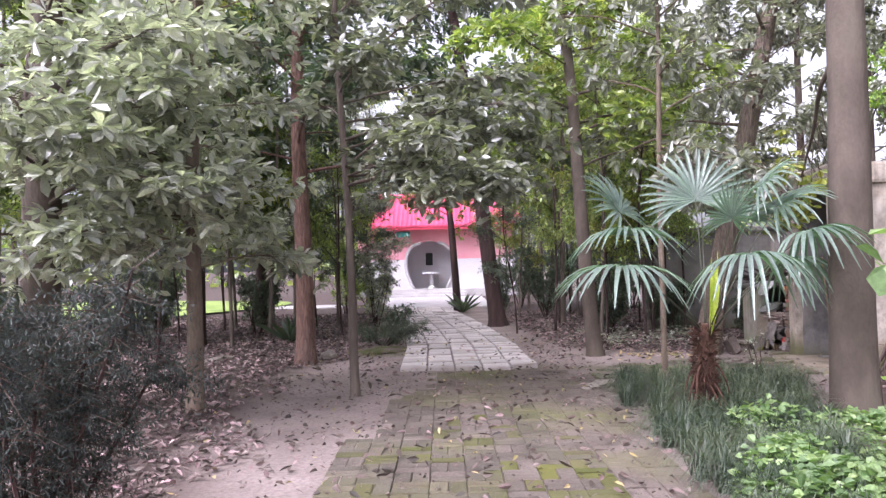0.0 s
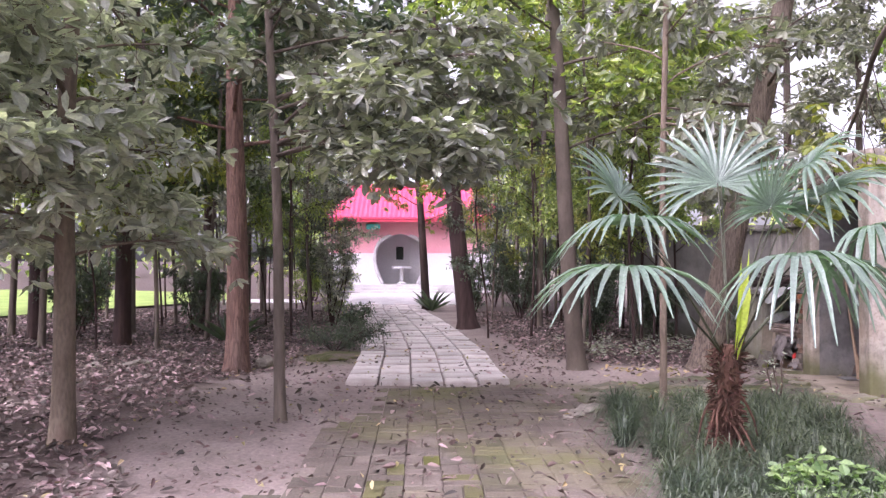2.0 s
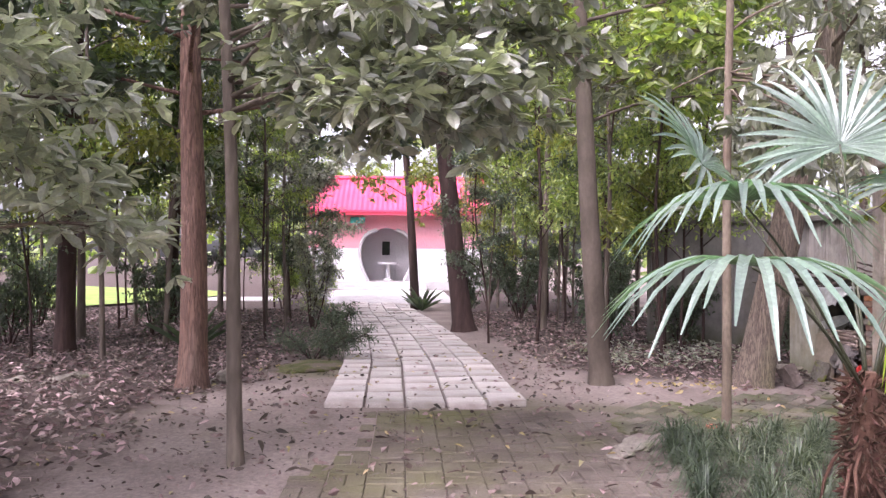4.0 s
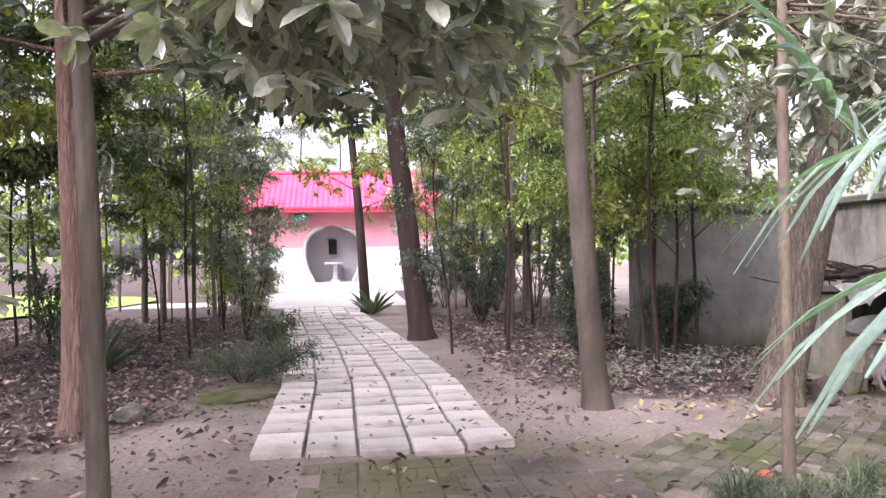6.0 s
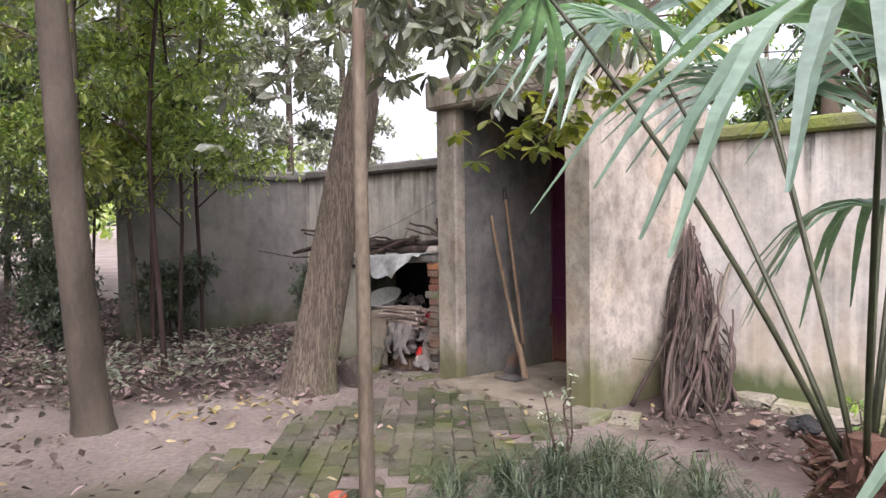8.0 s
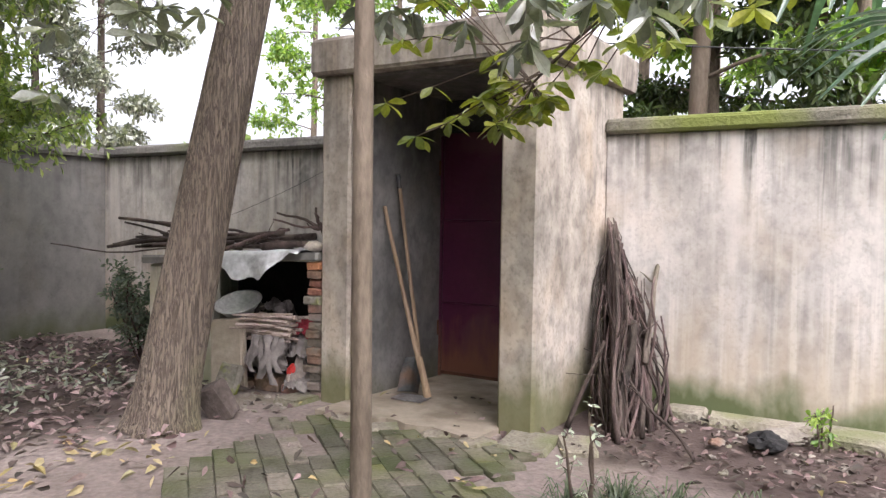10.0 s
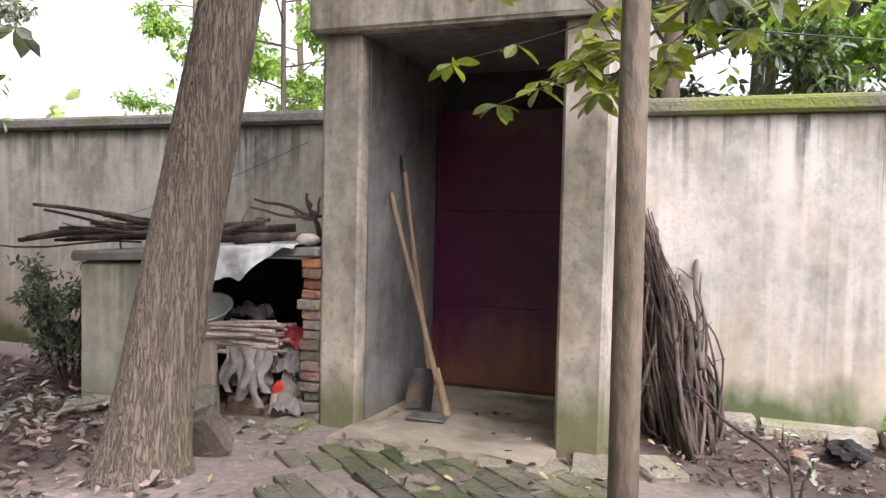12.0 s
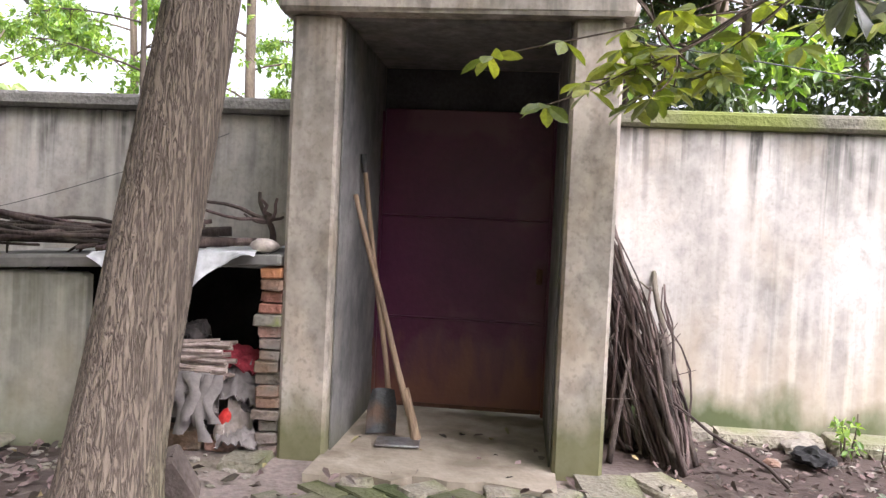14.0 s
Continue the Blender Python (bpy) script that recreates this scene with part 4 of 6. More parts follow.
tube(g, [(-3.5, 1.5, 4.63), (4.1, 1.5, 4.63)], 0.10, 8)
part("ridge", g, M["red_roof"], roof)
part("fascia", box(-3.5, 4.1, -0.72, -0.68, 2.96, 3.08), M["red_roof"], roof)
part("bracket", box(-1.45, -0.85, -0.4, -0.05, 2.66, 2.90, 0.06), M["teal"], house, "teal painted eave ornament")
table = thing("stone_table", "small white round pedestal table inside the doorway", "table", pose(-0.55, 34.7, 0.336))
g = Geo()
tube(g, [(0, 0, 0), (0, 0, 0.05), (0, 0, 0.1), (0, 0, 0.68)], [0.2, 0.2, 0.09, 0.09], 12)
part("pedestal", g, M["white_wall"], table)
g = Geo()
tube(g, [(0, 0, 0.68), (0, 0, 0.76)], 0.42, 20)
part("tabletop", g, M["white_wall"], table)


# ---- the trees along the walk ----
R = np.random.default_rng(21)
ROW = "trees along the path"
make_tree("tree", "large grey-barked broadleaf tree with low leafy branches", (-3.85, 7.2, 0.03), (0.1, 0.15), 5.4, 0.20, "bark_smooth", "leaf_silver",
          round_limbs(R, 14, 1.9, 4.4, 2.3, (-0.12, 0.2)) + [(1.75, (0.9, -1.0, -0.1)), (1.7, (-0.6, -1.2, -0.05)), (1.9, (1.5, -0.6, 0.05)), (2.6, (0.2, -1.8, 0.1)), (2.0, (1.6, -1.4, 0.1)), (2.4, (0.8, -2.2, 0.2)), (2.9, (1.9, -1.9, 0.3))], 950, 0.42, 7, (0.15, 0.42), 1, ROW, flat=0.35)
make_tree("tree", "slender broadleaf tree with a pale trunk and drooping leaves", (-2.47, 7.5, 0.02), (0.1, 0.1), 5.0, 0.085, "bark_pale", "leaf_silver",
          [(h, (d[0] * (0.6 if d[0] > 0 else 1.0), d[1], d[2])) for h, d in round_limbs(R, 15, 1.3, 4.2, 1.5, (-0.14, 0.22))] + [(1.6, (-0.5, -1.6, 0.1)), (1.9, (0.3, -1.5, 0.15)), (2.2, (-0.2, -1.9, 0.2)), (1.5, (-0.9, -1.1, 0.0)), (2.6, (0.2, -1.7, 0.3)), (3.0, (-0.7, -1.6, 0.2)), (2.4, (-1.1, -1.4, 0.15))], 950, 0.4, 7, (0.16, 0.42), 2, ROW, flat=0.35)
make_tree("tree", "straight tree with flaking reddish-brown bark on leaf litter", (-2.05, 11.25, 0.02), (-0.05, 0.1), 6.0, 0.145, "bark_red", "leaf_dark",
          round_limbs(R, 13, 2.7, 5.2, 2.2, (0.0, 0.3)), 1200, 0.42, 7, (0.15, 0.42), 3, ROW, flare=0.35, flat=0.35)
make_tree("tree", "thin young tree with brown bark beside the path", (-1.0, 8.4, 0.0), (-0.15, -0.1), 5.2, 0.052, "bark_grey", "leaf_grey",
          [(h, (d[0] * (0.4 if d[0] < 0 else 1.0), d[1], d[2])) for h, d in round_limbs(R, 7, 2.6, 4.6, 1.3, (0.0, 0.4))] + [(2.3, (1.1, -1.3, -0.18)), (2.4, (1.6, -1.15, -0.18)), (2.4, (1.4, -0.3, -0.12)), (2.5, (1.9, 0.2, -0.2)), (2.5, (1.0, 0.1, -0.1)), (2.7, (2.2, -0.4, -0.1)), (2.3, (1.5, -1.2, 0.0)), (2.5, (1.1, -1.7, 0.1)), (2.8, (2.0, -0.8, 0.2)), (3.0, (1.4, 0.6, 0.1)), (3.2, (1.9, 0.2, 0.3)), (3.5, (1.7, -1.5, 0.5))], 1200, 0.32, 7, (0.132, 0.44), 4, ROW, flare=0.25, flat=0.4, near=True)
make_tree("tree", "dark-barked leaning tree beside the slab path", (1.21, 17.2, 0.0), (-1.0, 0.2), 8.5, 0.19, "bark_dark", "leaf_dark",
          round_limbs(R, 12, 3.4, 8.0, 2.4, (-0.05, 0.5)), 1500, 0.42, 7, (0.15, 0.42), 5, ROW)
make_tree("tree", "tall grey-brown tree leaning over trodden soil", (2.25, 11.5, 0.0), (-0.4, 0.1), 6.2, 0.12, "bark_smooth", "leaf_green",
          round_limbs(R, 12, 2.7, 5.4, 2.0, (-0.05, 0.3)), 750, 0.42, 7, (0.15, 0.42), 6, ROW, flat=0.4, flare=0.3)
make_tree("tree", "thick leaning tree with deeply furrowed bark by the brick paving", (3.875, 11.39, 0.0), (1.10, -0.60), 6.1, 0.19, "bark_ridged", "leaf_grey",
          [(l[0], (l[1][0] - 0.9, l[1][1] - 0.5, l[1][2])) for l in round_limbs(R, 11, 3.0, 5.4, 1.8, (0.0, 0.35))] + [(2.95, (-1.1, 0.1, -0.62))], 420, 0.42, 7, (0.15, 0.42), 7, ROW,
          ridges=0.007, sides=260, rings=230, flare=0.36, wander=0.012, flat=0.4, taper=0.5)
make_tree("tree", "slim smooth-barked young tree standing before the gate", (2.6, 9.08, 0.0), (0.05, 0.0), 5.2, 0.037, "bark_pale", "leaf_grey",
          round_limbs(R, 8, 3.0, 4.9, 1.2, (0.0, 0.4)) + [(2.75, (0.5, 0.35, -0.22)), (2.7, (0.75, -0.1, -0.15)), (2.8, (0.2, -0.6, -0.12)), (2.85, (-0.3, 0.5, -0.1)), (2.9, (0.7, 0.7, 0.0)), (2.8, (0.9, 0.4, -0.2)), (2.65, (0.35, -0.4, -0.35)), (2.7, (0.1, -0.25, -0.4)), (2.6, (0.6, -0.1, -0.35)), (2.7, (0.5, -0.5, -0.4)), (2.75, (0.3, 0.1, -0.45)), (2.8, (0.7, -0.35, -0.3)), (2.75, (0.75, -0.8, -0.45)), (2.8, (1.0, -0.6, -0.4))], 300, 0.28, 7, (0.14, 0.42), 8, ROW, flare=0.1, rings=40, wander=0.012, taper=0.35)
gate_tree = make_tree("tree", "big straight smooth grey trunk among ground-cover plants", (3.57, 6.7, 0.0), (0.0, 0.05), 8.0, 0.20, "bark_smooth", "leaf_yellow",
          round_limbs(R, 6, 4.2, 7.0, 2.0, (0.0, 0.4)),
          150, 0.3, 6, (0.14, 0.42), 9, ROW, flare=0.2, near=True, low=0.45)

# its low branch, hanging in whorls of leaves before the gate
rb = np.random.default_rng(92)
bough = bend((0.1, 0.1, 3.3), (0.75, 2.45, 2.02), 10, -0.12, 0.05, rb)
g = Geo()
tube(g, bough, np.linspace(0.03, 0.007, 10), 7)
low_limb = part("limb", g, M["bark_smooth"], gate_tree, "slender low branch with whorled leaves", smooth=True)
TIPS = [(7, (0.60, 3.25, 1.94)), (8, (0.53, 3.02, 1.74)), (8, (0.66, 2.86, 1.86)), (9, (0.78, 2.62, 1.80)), (9, (0.86, 2.50, 1.92)), (9, (0.72, 2.72, 1.96)), (8, (0.90, 2.66, 2.06)), (7, (0.64, 2.30, 2.00)),
        (7, (0.75, 2.18, 2.10)), (6, (0.55, 2.02, 2.02)), (6, (0.70, 1.90, 2.16)), (5, (0.50, 1.72, 2.12)), (5, (0.66, 1.55, 2.24)), (8, (0.48, 2.55, 2.12)), (9, (0.60, 2.60, 1.98)), (4, (0.46, 1.35, 2.22)), (4, (0.62, 1.20, 2.36)), (7, (0.92, 2.35, 2.20)),
        (8, (0.40, 3.05, 2.22)), (6, (0.95, 2.00, 2.30)), (5, (0.35, 1.95, 2.30)), (3, (0.55, 1.05, 2.46))]
for k in range(12):
    q = np.array([rb.uniform(0.1, 0.8), rb.uniform(1.3, 3.4), rb.uniform(2.3, 2.9)])
    TIPS.append((int(np.argmin(np.linalg.norm(bough - q, axis=1))), tuple(q)))
for k in range(9):
    TIPS.append((9, (rb.uniform(0.55, 1.0), rb.uniform(2.3, 2.8), rb.uniform(1.78, 2.12))))
gl, gt = Geo(), Geo()
for k, tip in TIPS:
    tip = np.array(tip)
    p = bend(bough[k], tip, 6, 0.04, 0.02, rb)
    tube(gt, p, np.linspace(0.005, 0.003, 6), 5)
    for q, cnt in ((tip, 6), (p[4], 3)):
        az = rb.uniform(0, 6.28) + np.arange(cnt) * 6.283 / cnt + rb.uniform(-0.3, 0.3, cnt)
        d = np.stack([np.cos(az), np.sin(az), rb.uniform(-0.75, 0.1, cnt)], 1)
        big_leaves(gl, np.repeat(q[None], cnt, 0), d, np.array([[0, 0, 1.0]]) + rb.normal(0, 0.45, (cnt, 3)), 0.130 * rb.uniform(0.75, 1.15, cnt), 0.058)
tagged(part("twig_spray", gt, M["twig"], low_limb), kind="stuff")
tagged(part("leaves", gl, M["leaf_whorl"], low_limb), kind="stuff")

make_tree("tree", "dark slender trunk with yellow-green leaves beside the path", (0.42, 22.9, 0.0), (-0.5, 0.1), 7.0, 0.12, "bark_dark", "leaf_yellow",
          round_limbs(R, 10, 2.2, 6.6, 1.3, (0.0, 0.5)), 420, 0.4, 7, (0.15, 0.42), 10, ROW, flare=0.3)

make_tree("tree", "grey-leaved broad tree beyond the side wall", (4.8, 16.9, 0.0), (0.1, 0.1), 6.5, 0.13, "bark_smooth", "leaf_grey",
          round_limbs(R, 13, 2.3, 6.0, 2.2, (-0.05, 0.35)), 950, 0.42, 7, (0.16, 0.42), 12, ROW, flat=0.4)

for k, (x, y) in enumerate(((-6.2, 14.6), (-4.4, 18.2), (-7.8, 11.4), (-4.5, 13.9))):
    make_tree("tree", "dark fine-leaved tree standing in the shady wood", (x, y, 0.0), (0.2, 0.1), 8.5, 0.13, "bark_dark", "leaf_deep",
              round_limbs(R, 14, 2.3, 8.0, 2.3, (-0.05, 0.4)), 1500, 0.42, 8, (0.12, 0.42), 30 + k, ROW, whorl=False)
wide = None
for k, (x, y) in enumerate(((13.6, 37.0), (17.2, 36.0), (20.8, 36.5), (24.5, 37.5))):
    if wide is None:
        wide = make_tree("tree", "tall grey-green tree far beyond the walls", (x, y, 0.0), (0.2, 0.1), 14.5, 0.2, "bark_smooth", "leaf_grey", round_limbs(R, 15, 3.0, 13.8, 2.9, (-0.05, 0.4)), 1300, 0.7, 8, (0.30, 0.45), 34, "trees beyond the wall", whorl=False)
    else:
        copy_thing(wide, pose(x, y, 0.0, 0, 0, k * 80.0) @ Matrix.Scale(1.0 + 0.1 * (k % 2), 4))

# ---- saplings and young trees of the wood ----
kinds = []
for k, (leaf, h, rr, n, size) in enumerate((("leaf_green", 5.0, 0.024, 330, (0.09, 0.4)), ("leaf_grey", 6.0, 0.034, 480, (0.10, 0.4)), ("leaf_dark", 4.0, 0.02, 420, (0.08, 0.4)), ("leaf_yellow", 5.5, 0.03, 380, (0.10, 0.4)), ("leaf_green", 8.5, 0.06, 760, (0.12, 0.42)))):
    kinds.append((leaf, h, rr, n, size, k))
SAP = [(3.4, 20.6, 0), (4.1, 22.2, 4), (3.0, 24.2, 0), (4.8, 21.0, 1), (5.2, 24.0, 4), (4.4, 26.5, 4), (3.7, 19.3, 3), (-3.6, 12.9, 3), (-4.3, 11.4, 0), (-5.6, 13.6, 4), (-6.6, 10.4, 4), (-4.9, 15.4, 4), (-3.9, 17.4, 3), (-7.4, 13.2, 4),
       (-2.5, 25.5, 1), (-3.2, 23.0, 0), (-2.8, 27.5, 2), (2.0, 25.0, 0), (2.6, 23.5, 1), (-1.9, 16.4, 1), (-2.2, 19.0, 0), (-2.5, 17.9, 1), (-2.6, 21.5, 2), (-3.4, 19.6, 1), (-5.2, 9.6, 1), (-6.3, 12.1, 0), (-4.6, 13.2, 2), (-3.3, 14.4, 1), (-6.9, 15.2, 4), (-4.9, 17.0, 0), (-2.9, 17.3, 2), (-8.6, 10.6, 4), (-9.4, 14.0, 1), (-2.4, 20.0, 1), (-4.1, 21.0, 4),
       (-7.4, 19.5, 1), (-3.1, 24.0, 4), (-10.9, 18.6, 4), (-12.5, 12.5, 4), (-2.1, 15.6, 0), (-1.75, 18.6, 2), (2.2, 15.2, 0), (2.9, 13.6, 0), (3.3, 14.9, 2), (3.9, 14.2, 0), (2.6, 17.3, 0), (1.9, 19.4, 3),
       (3.4, 18.7, 0), (2.8, 21.8, 4), (4.4, 17.2, 0), (5.3, 20.0, 4), (6.2, 23.0, 4), (3.6, 25.5, 4), (1.45, 15.3, 2), (-5.6, 24.5, 1),
       (-2.2, 39.0, 4), (1.2, 38.6, 4), (4.2, 39.5, 4), (-5.2, 38.4, 4), (-0.4, 40.5, 4), (2.9, 41.0, 4), (3.4, 12.9, 0), (4.0, 14.8, 3), (3.95, 13.7, 0), (2.7, 13.2, 3), (4.5, 14.3, 0), (-5.5, 29.0, 4), (-9.0, 32.0, 4), (5.5, 30.0, 4)]
rng = np.random.default_rng(123)
for k in range(46):
    x, y = rng.uniform(-16, 5.6), rng.uniform(13.5, 31)
    if abs(x - path_mid(y)) > 2.0 + 0.03 * y and not (x > 2.0 and y < 15.6) and not (x > 5 and y < 16) and not (-15 < x < -5 and 19 < y < 32):
        SAP.append((round(x, 2), round(y, 2), int(rng.choice([0, 1, 2, 3, 4, 4]))))
first = {}
for i, (x, y, k) in enumerate(SAP):
    leaf, h, rr, n, size, _ = kinds[k]
    if k not in first:
        rl = np.random.default_rng(40 + k)
        first[k] = make_tree("sapling" if h < 6.5 else "young_tree", {"leaf_green": "thin young green-leaved tree on leaf litter", "leaf_grey": "thin grey-green leafy sapling on leaf litter", "leaf_dark": "dark-leaved small sapling in shade", "leaf_yellow": "slender yellow-green leaved sapling beside the path"}[leaf],
                             (x, y, 0.0), (0.15, 0.1), h, rr, "bark_dark" if k in (0, 2) else "bark_grey", leaf, round_limbs(rl, 9 if h < 7 else 12, h * 0.26, h * 0.92, h * 0.19, (0.1, 0.7)), n, 0.34, 8, size, 60 + k,
                             "young trees of the wood", whorl=False, sides=7, rings=12, flare=0.2, wander=0.08)
    else:
        c = copy_thing(first[k], pose(x, y, ground_z(x, y), 0, 0, i * 77.0) @ Matrix.Scale(0.85 + 0.35 * ((i * 37) % 10) / 10, 4))
make_tree("tree", "light green airy tree just beyond the boundary wall", (9.6, 13.6, 0.0), (0.1, 0.1), 6.0, 0.045, "bark_smooth", "leaf_bright",
          round_limbs(np.random.default_rng(5), 11, 2.4, 5.4, 1.7, (0.0, 0.4)), 560, 0.4, 8, (0.10, 0.45), 13, "trees beyond the wall")
# trees beyond the boundary wall
BEYOND = [(12.5, 13.2), (15.0, 16.0), (17.0, 20.0), (13.5, 10.6), (20.0, 14.0), (18.0, 10.0), (8.6, 9.0)]
SHADY = [(8.8, 7.4), (9.6, 5.2), (11.0, 8.0), (8.9, 2.8), (12.5, 4.0), (11.8, 6.2), (10.2, 3.4), (9.6, 8.9), (10.6, 6.9), (13.0, 7.6)]
rl = np.random.default_rng(77)
far_tree = None
for i, (x, y) in enumerate(BEYOND):
    if far_tree is None:
        far_tree = make_tree("tree", "bright green leafy tree beyond the boundary wall", (x, y, 0.0), (0.2, 0.1), 8.5, 0.10, "bark_pale", "leaf_bright", round_limbs(rl, 12, 2.2, 8.0, 2.0, (0.0, 0.5)), 850, 0.4, 8, (0.14, 0.45), 90,
                             "trees beyond the wall", whorl=False, sides=8, rings=14)
    else:
        copy_thing(far_tree, pose(x, y, 0.0, 0, 0, i * 101.0) @ Matrix.Scale(0.8 + 0.4 * ((i * 53) % 10) / 10, 4))

far_tree = None
for i, (x, y) in enumerate(SHADY):
    if far_tree is None:
        far_tree = make_tree("tree", "dense dark green tree beyond the boundary wall", (x, y, 0.0), (0.2, 0.1), 7.5, 0.10, "bark_pale", "leaf_deep", round_limbs(rl, 13, 1.6, 7.0, 2.1, (0.0, 0.5)), 1300, 0.4, 9, (0.13, 0.42), 91,
                             "trees beyond the wall", whorl=False, sides=8, rings=14)
    else:
        copy_thing(far_tree, pose(x, y, 0.0, 0, 0, i * 101.0) @ Matrix.Scale(0.85 + 0.3 * ((i * 53) % 10) / 10, 4))

# far woods all round, past the house and the lawn
g = Geo()
rng = np.random.default_rng(8)
n = 15000
a = rng.uniform(0, 2 * np.pi, n)
q = rng.uniform(44, 70, n)
hh = 6 * (1 + 1.3 * np.clip(0.35 - np.cos(a), 0, 1)) * (0.55 + 0.45 * np.sin(a * 9 + 1) * np.sin(a * 23)) + 3
p = np.stack([np.cos(a) * q, 14 + np.sin(a) * q, rng.uniform(0, 1, n) ** 0.8 * hh], 1)
leaves(g, p, rng.normal(0, 1, (n, 3)), rng.normal(0, 1, (n, 3)) + (0, 0, 0.5), rng.uniform(0.5, 1.1, n), rng.uniform(0.35, 0.7, n))
tagged(part("far_woods", g, M["leaf_green"]), "distant green woods round the grounds", "woods", kind="stuff")


# ---- the fan palm ----
def fan(hub, out, droop, length, rng, count=24, half=118.0, el=0.25):
    """A fan of narrow folded segments spreading from hub."""
    g = Geo()
    out = np.array([out[0], out[1], 0.0])
    out /= np.linalg.norm(out) + 1e-9
    a = unit(out + np.array([0, 0, el]))
    nrm = unit(np.array([0, 0, 1.0]) - a * a[2])
    s = np.cross(nrm, a)
    rs = np.array([0.03, 0.22, 0.42, 0.62, 0.82, 1.0])
    ws = np.array([0.006, 0.0185, 0.0205, 0.018, 0.0125, 0.003])
    for k in range(count):
        th = radians(-half + 2 * half * k / (count - 1) + rng.uniform(-2, 2))
        d = a * math.cos(th) + s * math.sin(th)
        side = -a * math.sin(th) + s * math.cos(th)
        L = length * (0.80 + 0.2 * math.cos(th * 0.7)) * rng.uniform(0.92, 1.05)
        dr = droop * rng.uniform(0.75, 1.3)
        mid = hub + d * (rs * L)[:, None] + nrm * (0.10 * L * np.sin(rs * 2.2))[:, None]
        mid[:, 2] -= dr * L * rs ** 2.4
        w = ws[:, None] * (length / 0.6)
        l, r = mid - side * w + nrm * w * 0.45, mid + side * w + nrm * w * 0.45
        v = np.concatenate([l, mid, r])
        f = []
        for i in range(5):
            f += [(i, i + 1, 7 + i, 6 + i), (6 + i, 7 + i, 13 + i, 12 + i)]
        g.add(v, f)
    return g


palm = thing("fan_palm", "short fan palm with drooping grey-green fronds and a shaggy trunk", "palm", pose(2.33, 6.87, 0.0))
rng = np.random.default_rng(3)
g = Geo()
tube(g, [(0, 0, -0.05), (0.0, 0.0, 0.15), (0.01, 0.0, 0.4), (0.02, 0.0, 0.62), (0.02, 0.0, 0.82)], [0.085, 0.07, 0.075, 0.072, 0.045], 12, 0.1, rng)
part("trunk", g, M["fibre"], palm)
g = Geo()
n = 700
az, z = rng.uniform(0, 2 * np.pi, n), rng.uniform(0.08, 0.8, n)
p = np.stack([np.cos(az) * 0.062, np.sin(az) * 0.062, z], 1)
d = np.stack([np.cos(az), np.sin(az), rng.uniform(-0.9, 1.1, n)], 1)
leaves(g, p, d, rng.normal(0, 1, (n, 3)), rng.uniform(0.04, 0.10, n), rng.uniform(0.008, 0.02, n), 0.1, 0.3)
tagged(part("fibre_skirt", g, M["fibre"], palm, "brown shaggy fibre"), kind="stuff")
for k in range(9):
    a = rng.uniform(0, 6.28)
    q = rng.uniform(0.15, 0.3)
    g = Geo()
    tube(g, bend((math.cos(a) * 0.08, math.sin(a) * 0.08, rng.uniform(0.15, 0.5)), (math.cos(a) * q, math.sin(a) * q, rng.uniform(0.0, 0.1)), 5, -0.03, 0.01, rng), np.linspace(0.011, 0.006, 5), 5)
    part("old_stalk", g, M["fibre"], palm, "dry brown hanging leaf stalk")
FRONDS = [((-0.71, -0.225, 1.62), 0.52, 0.63, 0.2, 96.0, (-0.35, -1.0)), ((-0.87, -0.67, 1.33), 0.48, 0.66, 0.08, 98.0, (-0.45, -1.0)), ((0.08, 0.35, 1.97), 0.10, 0.60, 2.6), ((-0.62, 0.48, 1.87), 0.16, 0.60, 1.5), ((0.11, -0.79, 1.41), 0.80, 0.64, 0.15), ((0.72, 0.05, 1.86), 0.4, 0.64, 0.6),
          ((0.18, -0.29, 1.75), 0.05, 0.40, 2.5), ((0.75, -0.45, 1.60), 0.65, 0.60, 0.25), ((0.60, 0.50, 1.78), 0.4, 0.58, 0.6), ((0.90, 0.20, 1.38), 0.85, 0.56, 0.1), ((0.28, 0.78, 1.98), 0.5, 0.60, 0.5), ((0.55, -0.05, 2.05), 0.45, 0.55, 1.0)]
for (hx, hy, hz), droop, ln, el, *spread in FRONDS:
    hub = np.array([hx, hy, hz])
    fr = part("frond", fan(hub, spread[1] if spread else (hx + 0.001, hy), droop, ln, rng, el=el, half=spread[0] if spread else 118.0), M["palm"], palm)
    g = Geo()
    st = np.array([0.02 + hx * 0.06, hy * 0.06, 0.74])
    mid = (st + hub) / 2 + np.array([0, 0, 0.14])
    s = np.linspace(0, 1, 9)[:, None]
    tube(g, st * (1 - s) ** 2 + 2 * mid * s * (1 - s) + hub * s ** 2, np.linspace(0.0085, 0.0045, 9), 6)
    part("petiole", g, M["petiole"], fr, "dark green leaf stalk", smooth=True)
for k, (x, y, z0, z1, w) in enumerate(((0.06, -0.20, 0.92, 1.36, 0.085), (0.10, -0.16, 0.95, 1.48, 0.03), (0.02, -0.22, 0.95, 1.42, 0.025))):
    p0, p1 = np.array([[x * 0.5, y * 0.5, z0 - 0.2]]), np.array([[x, y, z1]])
    g = leaves(Geo(), p0, p1 - p0, np.array([[0.2, -1.0, 0.1]]), np.linalg.norm(p1 - p0), w, 0.5, 0.02)
    part("spear_leaf", g, M["palm_spear"], palm, "unopened yellow-green spear leaf")


